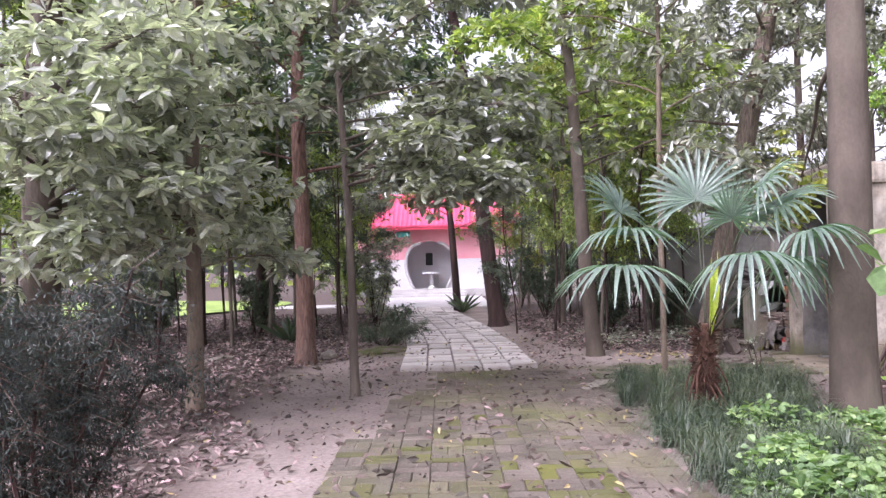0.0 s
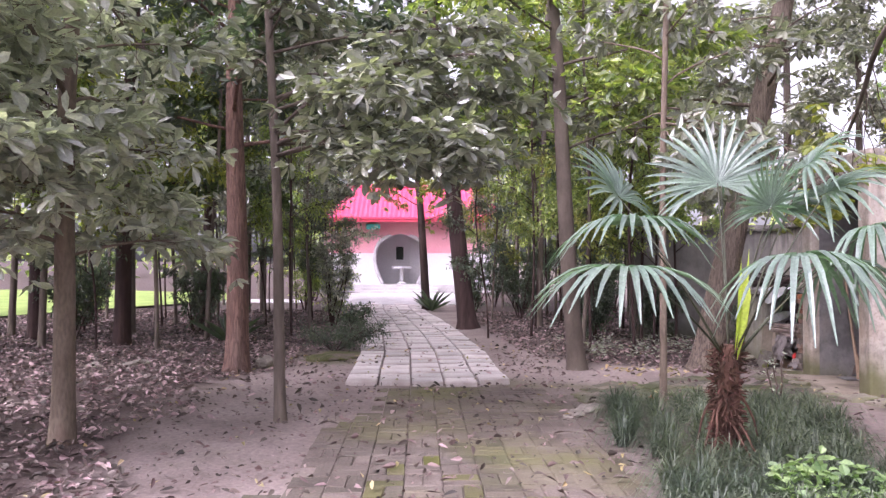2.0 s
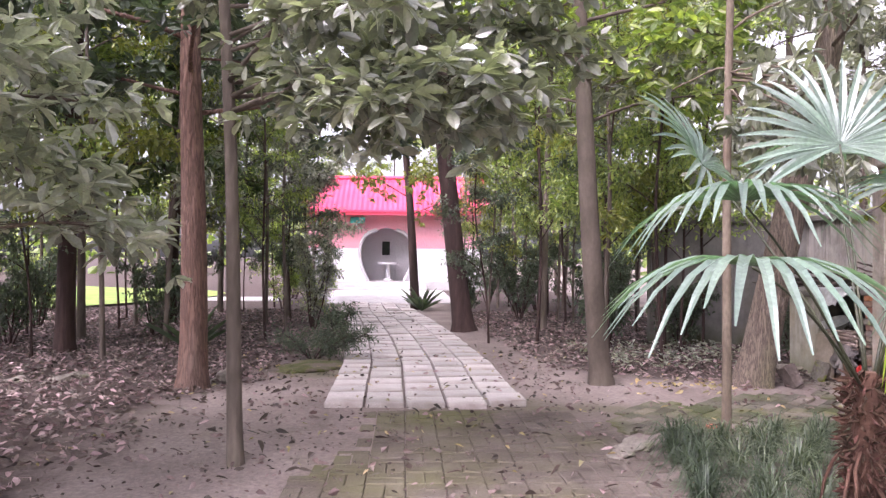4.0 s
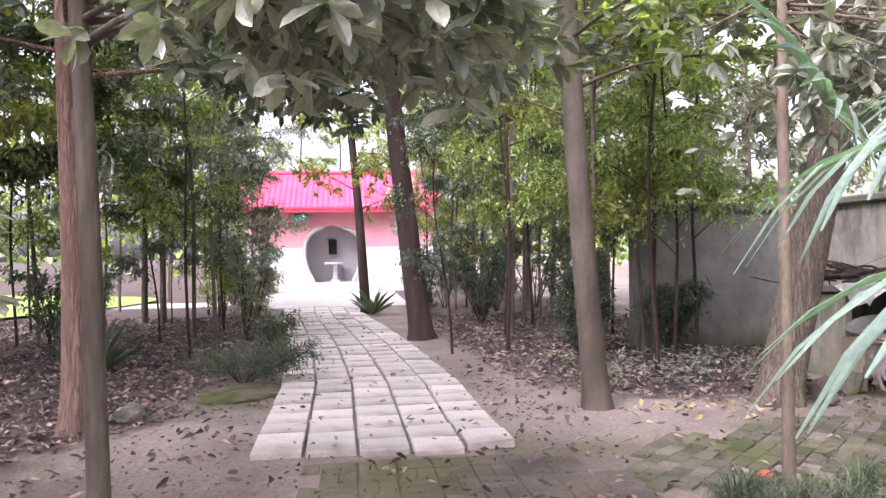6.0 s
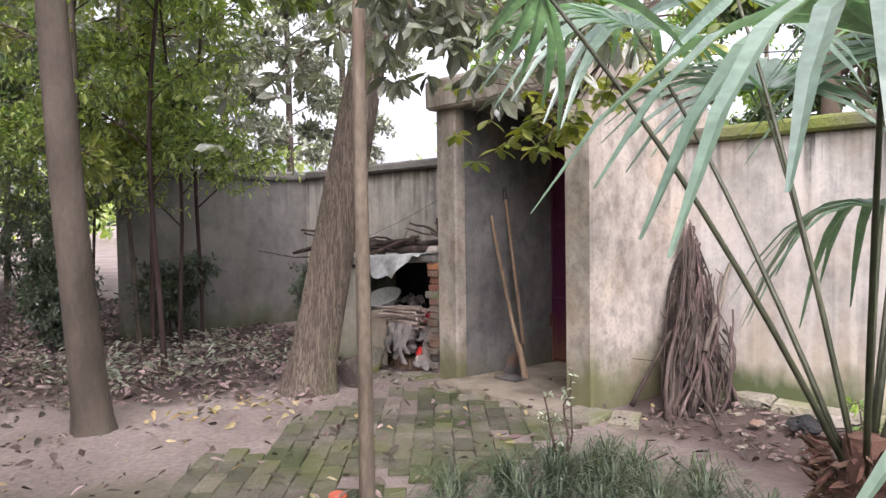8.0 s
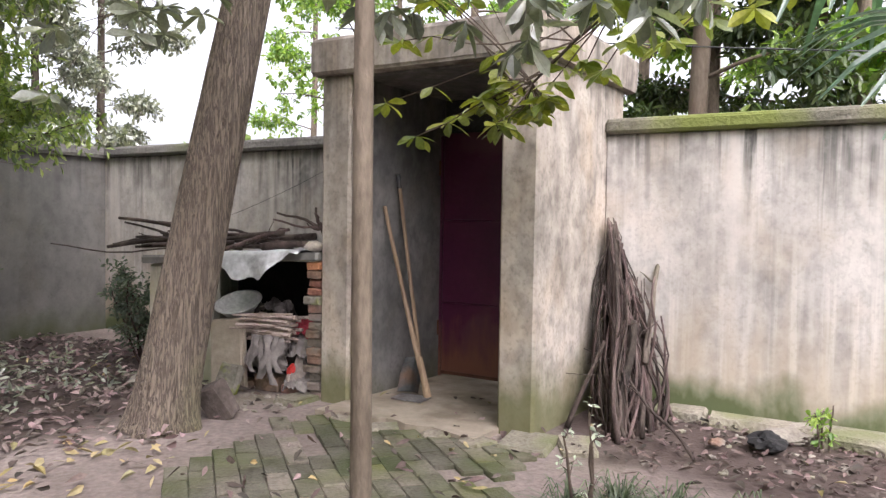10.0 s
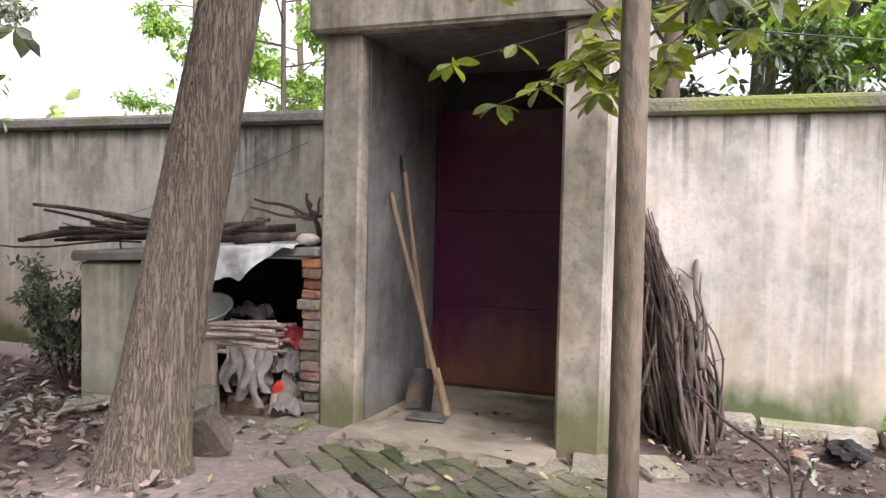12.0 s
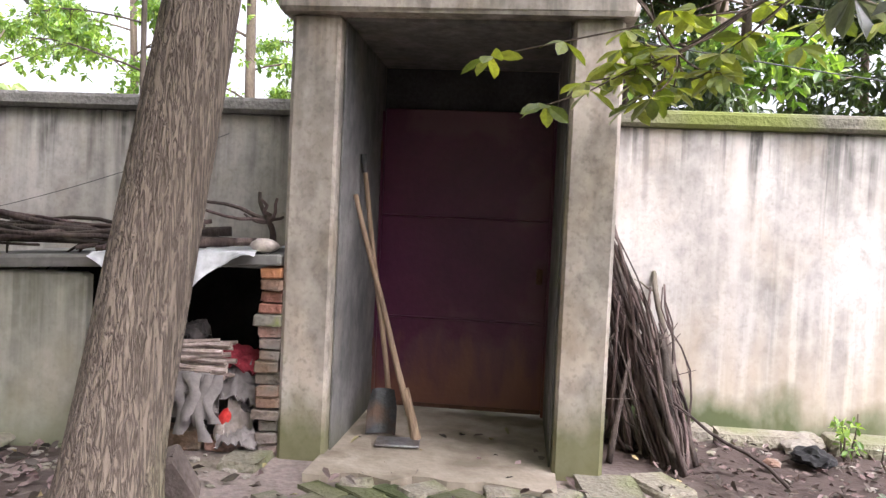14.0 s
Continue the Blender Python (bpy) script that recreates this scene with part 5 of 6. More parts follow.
# ---- low plants ----
def blades(p, count, length, rng, width=0.006, lean=0.8):
    """Tufts of arching grass blades at the points p."""
    g = Geo()
    n = len(p) * count
    root = np.repeat(p, count, 0) + rng.normal(0, 0.02, (n, 3)) * (1, 1, 0)
    a = rng.uniform(0, 2 * np.pi, n)
    L = length * rng.uniform(0.6, 1.25, n)
    q = rng.uniform(0.15, 1.0, n) * lean
    h = np.stack([np.cos(a), np.sin(a), np.zeros(n)], 1)
    s = np.stack([-np.sin(a), np.cos(a), np.zeros(n)], 1) * width / 2
    up = np.array([[0, 0, 1.0]])
    c1 = root + up * (L * 0.5)[:, None] + h * (L * 0.22 * q)[:, None]
    c2 = root + up * (L * (0.82 - 0.25 * q))[:, None] + h * (L * 0.6 * q)[:, None]
    c3 = root + up * (L * (0.92 - 0.75 * q))[:, None] + h * (L * 0.98 * q)[:, None]
    return g.add_many(np.stack([root - s, root + s, c1 + s, c1 - s, c2 + s * 0.8, c2 - s * 0.8, c3], 1), ((0, 1, 2, 3), (3, 2, 4, 5), (5, 4, 6)))


def on_ground(x, y, dz=0.0):
    return np.array([(a, b, ground_z(a, b) + dz) for a, b in zip(x, y)])


rng = np.random.default_rng(14)
x, y = rng.uniform(1.55, 4.0, 620), rng.uniform(3.6, 8.75, 620)
edge = np.interp(y, [3.6, 4.7, 6.8, 7.9, 8.75], [1.55, 1.62, 1.72, 1.75, 2.0]) + 0.1 * np.sin(y * 5)
right = np.interp(y, [3.6, 6.0, 7.5, 8.75], [2.1, 3.0, 3.6, 3.9])
keep = (x > edge) & (x < right) & ((x - 2.33) ** 2 + (y - 6.87) ** 2 > 0.03) & (rng.uniform(0, 1, 620) < np.where(y > 7.9, 0.85, 0.9))
tufts = []
for a, b in zip(x[keep], y[keep]):
    if all((a - c) ** 2 + (b - d) ** 2 > (0.20 if b > 7.2 else 0.15) ** 2 for c, d in tufts):
        tufts.append((a, b))
tufts = np.array(tufts)
tagged(part("mondo_grass", blades(on_ground(tufts[:, 0], tufts[:, 1], -0.01), 120, 0.31, rng, 0.007, 1.35), M["grass"]), "dark green tufts of arching mondo grass", "grass", kind="stuff")

n = 19000
x, y = rng.uniform(1.6, 5.2, n), rng.uniform(1.8, 6.35, n)
keep = (x > np.interp(y, [1.8, 4.7, 6.35], [1.65, 1.8, 2.55]) + 0.15 * np.sin(y * 4)) & (y < 6.1 + 0.25 * np.sin(x * 4))
x, y = x[keep], y[keep]
hill = np.array([0.10 + 0.18 * (0.5 + noise.noise(Vector((a * 1.6, b * 1.6, 1.0)))) for a, b in zip(x, y)])
p = np.stack([x, y, np.maximum(0.02, hill - rng.uniform(0, 0.12, len(x)))], 1)
g = Geo()
leaves(g, p, rng.normal(0, 1, p.shape) * (1, 1, 0.25), rng.normal(0, 0.4, p.shape) + (0, 0, 1), rng.uniform(0.045, 0.085, len(p)), rng.uniform(0.04, 0.065, len(p)))
tagged(part("ground_cover", g, M["leaf_cover"]), "bright green leafy ground-cover plants", "ground cover", kind="stuff")


def bush(name, label, pos, h, spread, leaf, stems, twigs, twig_len, per, size, seed, category="shrub", group="", droop=0.2, whorl=False, bark="bark_dark", low=0.15):
    rg = np.random.default_rng(seed)
    t = thing(name, label, category, pose(*pos), group)
    limbs = []
    for k in range(stems):
        a = k * 2.4 + rg.uniform(-0.5, 0.5)
        q = spread * rg.uniform(0.4, 1.0)
        l = bend((math.cos(a) * 0.03, math.sin(a) * 0.03, -0.04), (math.cos(a) * q, math.sin(a) * q, h * rg.uniform(0.7, 1.0)), 7, -0.08 * h, 0.03 * h, rg)
        limbs.append(l)
        g2 = Geo()
        tube(g2, l, np.linspace(0.006 + 0.006 * h, 0.004, 7), 6)
        part("stem", g2, M[bark], t)
    gl, gt = foliage(limbs, rg, twigs, twig_len, per, size, whorl, droop, low=low)
    tagged(part("twig_spray", gt, M["twig"], t), kind="stuff")
    tagged(part("leaves", gl, M[leaf], t), kind="stuff")
    return t


bush("yew_shrub", "dark drooping yew-like shrub on leaf litter", (-1.66, 3.1, 0.0), 1.5, 0.55, "leaf_yew", 14, 1250, 0.24, 24, (0.03, 0.24), 31, droop=0.5)
bush("broadleaf_plant", "bright broad-leaved young plant among ground cover", (2.15, 2.9, 0.0), 1.75, 0.35, "leaf_cover", 4, 26, 0.22, 3, (0.16, 0.9), 32, category="plant", low=0.4)
bush("shrub", "low grey-leaved shrub beside the slab path", (-1.1, 13.5, 0.0), 0.36, 0.75, "leaf_dark", 10, 260, 0.24, 14, (0.06, 0.2), 33, droop=0.1)
bush("shrub", "pale-leaved shrub beside the slab path", (-1.55, 17.4, 0.0), 1.7, 0.45, "leaf_grey", 6, 200, 0.25, 8, (0.09, 0.4), 34)
bush("shrub", "dark small-leaved shrub at the path edge", (-0.95, 15.4, 0.0), 0.55, 0.35, "leaf_dark", 6, 110, 0.2, 8, (0.07, 0.42), 35)
bush("shrub", "dark leafy shrub against the wall", (5.2, 12.95, 0.0), 0.85, 0.3, "leaf_dark", 7, 200, 0.18, 9, (0.06, 0.42), 36)
for i, (x, y, h) in enumerate(((-2.9, 22.5, 1.6), (-4.6, 19.0, 1.3), (-6.4, 17.2, 1.5), (-8.0, 21.0, 1.8), (1.6, 21.4, 1.3), (2.6, 19.6, 1.5), (3.6, 16.4, 1.1), (4.3, 14.6, 0.9), (2.4, 24.0, 1.6), (3.5, 22.8, 1.9), (4.6, 23.4, 2.0), (2.9, 21.2, 1.6), (5.4, 21.8, 1.9), (4.0, 18.2, 1.4), (-3.2, 26.5, 1.8), (-1.95, 21.0, 1.2), (3.2, 14.9, 0.8), (-7.2, 13.0, 1.4), (-10.5, 15.0, 1.8), (-5.6, 14.6, 1.2), (-3.9, 15.8, 1.3))):
    bush("shrub", "dark green shrub in the undergrowth", (x, y, 0.0), h, h * 0.5, "leaf_dark" if i % 3 or x > 2 else "leaf_green", 7, 260, 0.24, 9, (0.08, 0.4), 200 + i, group="undergrowth shrubs")


def spiky(name, label, pos, count, length, seed, leaf="leaf_dark"):
    rg = np.random.default_rng(seed)
    t = thing(name, label, "plant", pose(*pos))
    for k in range(count):
        a = k * 2.4
        e = rg.uniform(0.5, 1.25)
        d = np.array([[math.cos(a) * math.cos(e), math.sin(a) * math.cos(e), math.sin(e)]])
        g2 = leaves(Geo(), np.array([[0, 0, -0.01]]), d, np.array([[0, 0, 1.0]]), length * rg.uniform(0.7, 1.1), 0.09, 0.3, 0.15)
        part("leaf", g2, M[leaf], t)
    return t


spiky("agave_plant", "dark spiky long-leaved plant at the path edge", (0.55, 22.4, 0.0), 22, 0.75, 1)
spiky("agave_plant", "dark upright long-leaved plant on leaf litter", (-2.9, 14.3, 0.0), 16, 0.8, 2)

# ---- stones, mound ----
rng = np.random.default_rng(9)
for (x, y, r, sq, label) in ((-1.78, 11.6, 0.14, (1.2, 1, 0.75), "rounded pale stone beside a tree foot"), (-3.4, 11.5, 0.30, (1.5, 0.6, 0.25), "flat pale stone on leaf litter"), (-3.85, 11.4, 0.14, (1.2, 0.8, 0.5), "small pale stone on leaf litter"),
                              (4.78, 12.42, 0.12, (0.7, 1.6, 0.4), "pale rubble stone at the woodstore foot"), (5.62, 7.9, 0.15, (0.8, 1.7, 0.3), "rubble stone by the wall foot"), (5.5, 7.0, 0.14, (0.9, 1.4, 0.4), "rubble stone by the wall foot"),
                              (1.75, 8.7, 0.12, (1.4, 1.0, 0.3), "pale broken stone on the brick paving"), (1.62, 8.5, 0.08, (1.4, 1.0, 0.4), "pale broken stone on the brick paving")):
    st = part("stone", lump(r, rng, 3, sq, 0.5), M["stone"], smooth=False, at=pose(x, y, r * sq[2] * 0.35, 0, 0, rng.uniform(0, 90)))
    tagged(st, label, "stone", "loose stones")
md = part("moss_mound", lump(0.42, rng, 3, (1.0, 1.3, 0.13), 0.5), M["moss"], smooth=True, at=pose(-1.0, 12.85, -0.022))
tagged(md, "low moss-covered mound beside the slab path", "mound")
stump = part("brick_stump", box(-0.06, 0.06, -0.09, 0.09, -0.02, 0.22, 0.012, jit=0.01), M["block"], at=pose(4.26, 11.20, 0.01, -24, -14, 12))
tagged(stump, "dark grey block leaning at the trunk foot", "block")

# ---- woodstore beside the porch ----
store = thing("woodstore", "rough cement woodstore with a brick pier, open front", "woodstore")
part("side_panel", box(4.95, 5.05, 11.97, 12.65, -0.05, 0.90, 0.015, jit=0.006), M["store_cement"], store, "mossy cement panel")
part("end_panel", box(5.05, 6.10, 12.55, 12.65, -0.05, 0.90, 0.012), M["store_cement"], store)
part("top_slab", box(-0.56, 0.56, -0.87, 0.87, 0, 0.06, 0.012, jit=0.005), M["dark_cement"], store, "dark stained cement top slab", at=pose(5.46, 11.815, 0.948, -2.8, 0, 0))
# added near-black sheet: the dark of the store's inside as colour
part("lining", box(5.88, 5.93, 10.96, 12.54, 0.0, 0.90), M["shade_and_scrap_black"], store, "near-black sheet painting the shade at the back of the store")
rng = np.random.default_rng(17)
for k in range(16):
    w, o = rng.uniform(-0.02, 0.02), rng.uniform(-0.012, 0.022)
    coat = {15: "orange_brick", 11: "mossy_cement", 13: "red_brick", 12: "red_brick", 1: "grey_brick", 2: "grey_brick"}.get(k, "old_brick" if k % 3 else "grey_brick")
    z0, tall = k * 0.0615, 0.058 - rng.uniform(0.0, 0.008)
    part("brick", box(4.935 + w, 5.165 + w, 10.935 + rng.uniform(-0.004, 0.008), 11.05 + o + (0.03 if k == 11 else 0.0), z0, z0 + tall, 0.007, jit=0.0035), M[coat], store)
for k in range(3):
    part("brick", box(4.98, 5.10, 11.10 + k * 0.25, 11.33 + k * 0.25, -0.01, 0.05 + 0.05 * (k == 1), 0.008, jit=0.004), M["old_brick"], store)

lean_slab = tagged(part("cement_slab", box(-0.03, 0.03, -0.14, 0.14, -0.0, 0.53, 0.014, jit=0.014), M["floor_cement"], at=pose(4.86, 11.71, -0.01, -8, 9, 5)), "grey cement slab leaning on the woodstore", "slab")
moss_block = tagged(part("mossy_block", box(-0.04, 0.04, -0.085, 0.085, 0, 0.22, 0.014, jit=0.01), M["mossy_cement"], at=pose(4.76, 11.66, -0.01, 8, 14, 10)), "small moss-covered block leaning by the woodstore", "block")

basin = thing("enamel_basin", "round white enamel basin lying on the slab", "basin", pose(5.07, 11.79, 0.56, 4, -24, 0) @ Matrix.Scale(1.08, 4))
g = Geo()
prof = [(0.0, 0.0), (0.11, 0.0), (0.13, 0.03), (0.155, 0.075), (0.17, 0.08), (0.17, 0.074), (0.148, 0.066), (0.12, 0.022), (0.0, 0.010)]
v, f = [], []
for r, z in prof:
    v += [(r * math.cos(a), r * math.sin(a), z) for a in np.linspace(0, 2 * math.pi, 28, endpoint=False)]
for i in range(len(prof) - 1):
    f += [(i * 28 + k, i * 28 + (k + 1) % 28, i * 28 + 28 + (k + 1) % 28, i * 28 + 28 + k) for k in range(28)]
part("bowl", g.add(v, f), M["basin"], basin, smooth=True)

# a bundle of kindling on a heap of old cloth and rubbish
heap = tagged(part("sacking", lump(0.33, rng, 3, (0.8, 1.05, 0.72), 0.5), M["rubbish"], at=pose(5.42, 11.40, 0.18)), "dark heap of rags and old sacks in the woodstore", "heap")
kind = thing("kindling_bundle", "tied bundle of pale split kindling sticks", "firewood", pose(5.08, 11.46, 0.38))
for k in range(46):
    g = Geo()
    zz, xx = (k // 7) * 0.028, (k % 7 - 3) * 0.04
    a = rng.uniform(-0.35, 0.35)
    yy = rng.uniform(-0.07, 0.07)
    tube(g, bend((xx + a * 0.25, 0.24 + yy, zz + rng.uniform(-0.012, 0.012)), (xx - a * 0.25, -0.20 + yy, zz + rng.uniform(-0.012, 0.03)), 3, 0, 0.006, rng), rng.uniform(0.008, 0.015), 6)
    part("stick", g, M["kindling"], kind)
rag = thing("rag", "grey ragged cloth hanging in strips from the kindling", "cloth", pose(5.0, 11.40, -0.02))
for k in range(9):
    y0, ln, wd = -0.14 + 0.034 * k + rng.uniform(-0.01, 0.01), rng.uniform(0.14, 0.36), rng.uniform(0.028, 0.05)
    x0, ph = -0.10 + rng.uniform(-0.03, 0.02), rng.uniform(0, 6)
    v = []
    for i in range(10):
        w = i / 9
        cx, cy, cz = x0 - 0.05 * math.sin(w * 1.6) + 0.012 * math.sin(w * 9 + ph), y0 + 0.02 * math.sin(w * 6 + ph), 0.42 - ln * w + 0.02 * (1 - w)
        hw = 0.9 * wd * (1 - 0.3 * w) * (1 + 0.35 * math.sin(w * 9 + ph))
        v += [(cx + 0.012, cy - hw, cz), (cx - 0.014, cy, cz + 0.006), (cx + 0.010, cy + hw, cz)]
    cloth = Geo().add(v, [(i * 3 + j, i * 3 + j + 1, i * 3 + j + 4, i * 3 + j + 3) for i in range(9) for j in range(2)])
    part("strip", cloth, M["rag"], rag, smooth=True)
bottle = thing("plastic_bottle", "crumpled red and white plastic bottle", "bottle", pose(5.0, 11.235, 0.10, 10, -8, 0) @ Matrix.Scale(0.85, 4))
part("body", lump(0.06, rng, 3, (0.85, 0.95, 1.45), 0.12), M["white_plastic"], bottle, smooth=True)
part("top", lump(0.04, rng, 3, (0.8, 1.0, 1.7), 0.35), M["red_plastic"], bottle, "red upper part", smooth=True, at=pose(-0.006, 0.006, 0.078, 6, 0, 0))

def crumpled(name, label, category, pos, size, material, seed, turn=(0, 0, 0)):
    """A creased sheet of cloth or card, slumped into folds."""
    rg = np.random.default_rng(seed)
    off, nu, v = rg.uniform(0, 40, 3), 16, []
    for lay_z in (0.0, -0.006):
        for i in range(nu):
            for j in range(nu):
                u, w = i / (nu - 1) - 0.5, j / (nu - 1) - 0.5
                fold = abs(noise.noise(Vector((u * 5 + off[0], w * 5, off[1])))) + 0.5 * abs(noise.noise(Vector((u * 11, w * 11 + off[2], 2))))
                v.append((u * size[0] * (1 - 0.15 * fold), w * size[1] * (1 + 0.2 * fold), size[2] * (fold - 1.6 * (u * u + w * w)) + lay_z))
    f = [(i * nu + j, (i + 1) * nu + j, (i + 1) * nu + j + 1, i * nu + j + 1) for i in range(nu - 1) for j in range(nu - 1)]
    f += [tuple(q + nu * nu for q in t[::-1]) for t in f]
    rim = [i * nu for i in range(nu)] + [(nu - 1) * nu + j for j in range(1, nu)] + [i * nu + nu - 1 for i in range(nu - 2, -1, -1)] + list(range(nu - 2, 0, -1))
    f += [(a, b, b + nu * nu, a + nu * nu) for a, b in zip(rim, rim[1:] + rim[:1])]
    return tagged(part(name, Geo().add(v, f), M[material], smooth=True, at=pose(*pos, *turn)), label, category)


crumpled("cloth", "grey creased cloth draped under the kindling", "cloth", (4.95, 11.41, 0.29), (0.24, 0.30, 0.11), "rag", 70, (0, -72, 0))
crumpled("sack", "crumpled grey sack stuffed in the woodstore", "sack", (5.10, 11.17, 0.36), (0.28, 0.24, 0.12), "rag", 71, (10, -35, 0))
crumpled("sack", "dark creased sack stuffed in the woodstore", "sack", (5.12, 11.15, 0.26), (0.26, 0.22, 0.10), "rubbish", 72, (-10, -40, 0))
crumpled("red_cloth", "crumpled red cloth in the woodstore", "cloth", (5.16, 11.19, 0.47), (0.22, 0.22, 0.06), "red_cloth", 73, (14, -25, 0))
crumpled("cardboard", "folded grey-brown cardboard leaning in the woodstore", "cardboard", (5.01, 11.15, 0.17), (0.26, 0.14, 0.03), "kraft", 74, (28, -62, 0))
crumpled("paper_bag", "torn pale paper lying on the bricks", "bag", (4.96, 11.14, 0.09), (0.16, 0.20, 0.07), "rag", 75, (0, -12, 0))
crumpled("plastic_bag", "dark plastic bag on top of the kindling", "bag", (5.16, 11.52, 0.60), (0.2, 0.26, 0.09), "rubbish", 76)

# the plastic sheet over the front edge, weighed down by branches
def slab_top(y):
    return 1.054 - 0.049 * (y - 10.95)


g = Geo()
nu, nv = 44, 18
v = []
for i in range(nv):
    for j in range(nu):
        u, w = j / (nu - 1), i / (nv - 1)
        y = 11.06 + 0.84 * u
        drop = max(0.0, w - 0.5) * 2
        hang = 0.17 * min(1.0, max(0.0, (u - 0.14) / 0.26)) * min(1.0, max(0.0, (1 - u) / 0.3)) + 0.03
        x = 5.70 - 1.66 * min(w, 0.5) - 0.04 * drop - 0.025 * drop * math.sin(u * 19 + 1)
        crease = noise.noise(Vector((u * 7, w * 5, 4))) + 0.5 * noise.noise(Vector((u * 17 + w * 6, w * 11, 9)))
        z = slab_top(y) + 0.012 + 0.016 * abs(crease) - drop * hang + 0.010 * math.sin(u * 26 + w * 7) * drop
        v.append((x - 0.02 * abs(crease) * drop, y, z))
g.add(v, [(i * nu + j, i * nu + j + 1, (i + 1) * nu + j + 1, (i + 1) * nu + j) for i in range(nv - 1) for j in range(nu - 1)])
tagged(part("plastic_sheet", g, M["sheet_plastic"], smooth=True), "crumpled grey-white plastic sheet draped over the woodstore", "plastic sheet")


def branch(a, b, r, seed, label, group, twigs=2, wander=0.03, name="branch", mat="stick"):
    rg = np.random.default_rng(seed)
    p = bend(a, b, 8, 0.0, wander, rg)
    g2 = Geo()
    tube(g2, p, np.linspace(r, r * 0.6, 8), 7, 0.12, rg)
    ob = tagged(part(name, g2, M[mat], smooth=True), label, "branch", group)
    for k in range(twigs):
        i = rg.integers(2, 7)
        d = unit(np.array(b, float) - np.array(a, float)) * 0.6 + rg.normal(0, 0.5, 3)
        g3 = Geo()
        tube(g3, bend(p[i], p[i] + d * rg.uniform(0.08, 0.25), 4, 0, 0.012, rg), np.linspace(r * 0.45, 0.002, 4), 5)
        part("twig", g3, M[mat], ob)
    return ob


rng = np.random.default_rng(23)
BRANCHES = "branches on the woodstore"
for k in range(20):
    y0, y1 = rng.uniform(11.3, 12.0), rng.uniform(12.45, 13.3)
    x0, x1 = rng.uniform(5.0, 5.6), rng.uniform(4.95, 5.5)
    branch((x0, y0, slab_top(y0) + 0.03 + 0.006 * k), (x1, y1, slab_top(12.4) + 0.02 + rng.uniform(0.0, 0.03) + 0.26 * rng.uniform(0, 1) ** 1.5), rng.uniform(0.012, 0.030), 300 + k, "bare grey-brown branch lying on the woodstore", BRANCHES, 1 if k % 2 else 0, 0.02)
branch((5.1, 12.3, 1.03), (5.2, 14.2, 1.01), 0.008, 340, "long thin bare branch lying on the woodstore", BRANCHES, 0)
branch((5.10, 11.60, 1.06), (5.12, 11.10, 1.10), 0.034, 341, "short dark log lying on the woodstore", BRANCHES, 0, 0.006)
branch((4.95, 11.92, 1.025), (5.14, 11.38, 1.20), 0.020, 342, "pale forked pole lying on the woodstore", BRANCHES, 2, 0.012)
branch((5.0, 12.05, 1.03), (5.2, 11.50, 1.13), 0.014, 343, "thin dark branch lying on the woodstore", BRANCHES, 1, 0.02)
fork = branch((5.16, 11.03, 1.06), (5.11, 11.07, 1.24), 0.022, 350, "dark forked twig standing on the woodstore", BRANCHES, 0, 0.006)
for e, r2 in (((5.12, 11.48, 1.325), 0.014), ((5.10, 11.50, 1.275), 0.012), ((5.12, 11.12, 1.37), 0.016), ((5.12, 11.20, 1.25), 0.009), ((5.10, 11.02, 1.34), 0.012), ((5.14, 10.99, 1.24), 0.011), ((5.08, 11.10, 1.33), 0.014)):
    g = Geo()
    tube(g, bend((5.12, 11.06, 1.215), e, 6, 0, 0.012, rng), np.linspace(r2, r2 * 0.6, 6), 6)
    part("twig", g, M["stick"], fork)
tagged(part("white_lump", lump(0.06, rng, 2, (1, 1.3, 0.7), 0.3), M["white_plastic"], smooth=True, at=pose(5.02, 11.06, 1.085)), "crumpled cream plastic bag on the woodstore", "bag")

# ---- the stack of sticks leaning by the porch ----
rng = np.random.default_rng(29)
STACK = "bare dark brown stick leaning in a stack against the porch"
for k in range(120):
    q = rng.uniform(-1, 1)
    bx = rng.uniform(4.95, 5.7)
    lo, hi = 10.06 - (bx - 1.03) * 0.3246, 6.635 + (bx - 0.383) * 0.484
    by = lo + (hi - lo) * (0.5 + 0.5 * q)
    if k % 8 < 4:
        tz = rng.uniform(0.85, 1.34)
        tx, ty = rng.uniform(5.80, 5.96), 9.12 + 0.5 * (1.38 - tz) * (0.3 * q - 0.30) + rng.uniform(-0.035, 0.035)
    else:
        tz = rng.uniform(0.40, 0.95)
        tx, ty = rng.uniform(5.5, 5.86), 8.94 + 0.17 * q * (1.25 - 0.5 * tz) + rng.uniform(-0.06, 0.06)
    branch((bx, by, -0.01), (tx, ty, tz), rng.choice([0.007, 0.009, 0.011, 0.014, 0.019]), 400 + k, STACK, "leaning sticks", 2 if k % 4 == 0 else (1 if k % 2 == 0 else 0), 0.042, name="stick")
branch((5.02, 8.84, 0.0), (5.45, 8.84, 0.66), 0.032, 520, "thick knotted stick leaning in a stack against the porch", "leaning sticks", 0, 0.01, name="stick")
branch((5.42, 8.76, 0.40), (5.96, 8.77, 1.075), 0.024, 521, "thick pale knotted stick leaning in a stack against the porch", "leaning sticks", 1, 0.012, name="stick", mat="bark_grey")
branch((5.12, 8.70, 0.0), (5.6, 8.84, 0.66), 0.018, 522, STACK, "leaning sticks", 0, 0.012, name="stick")
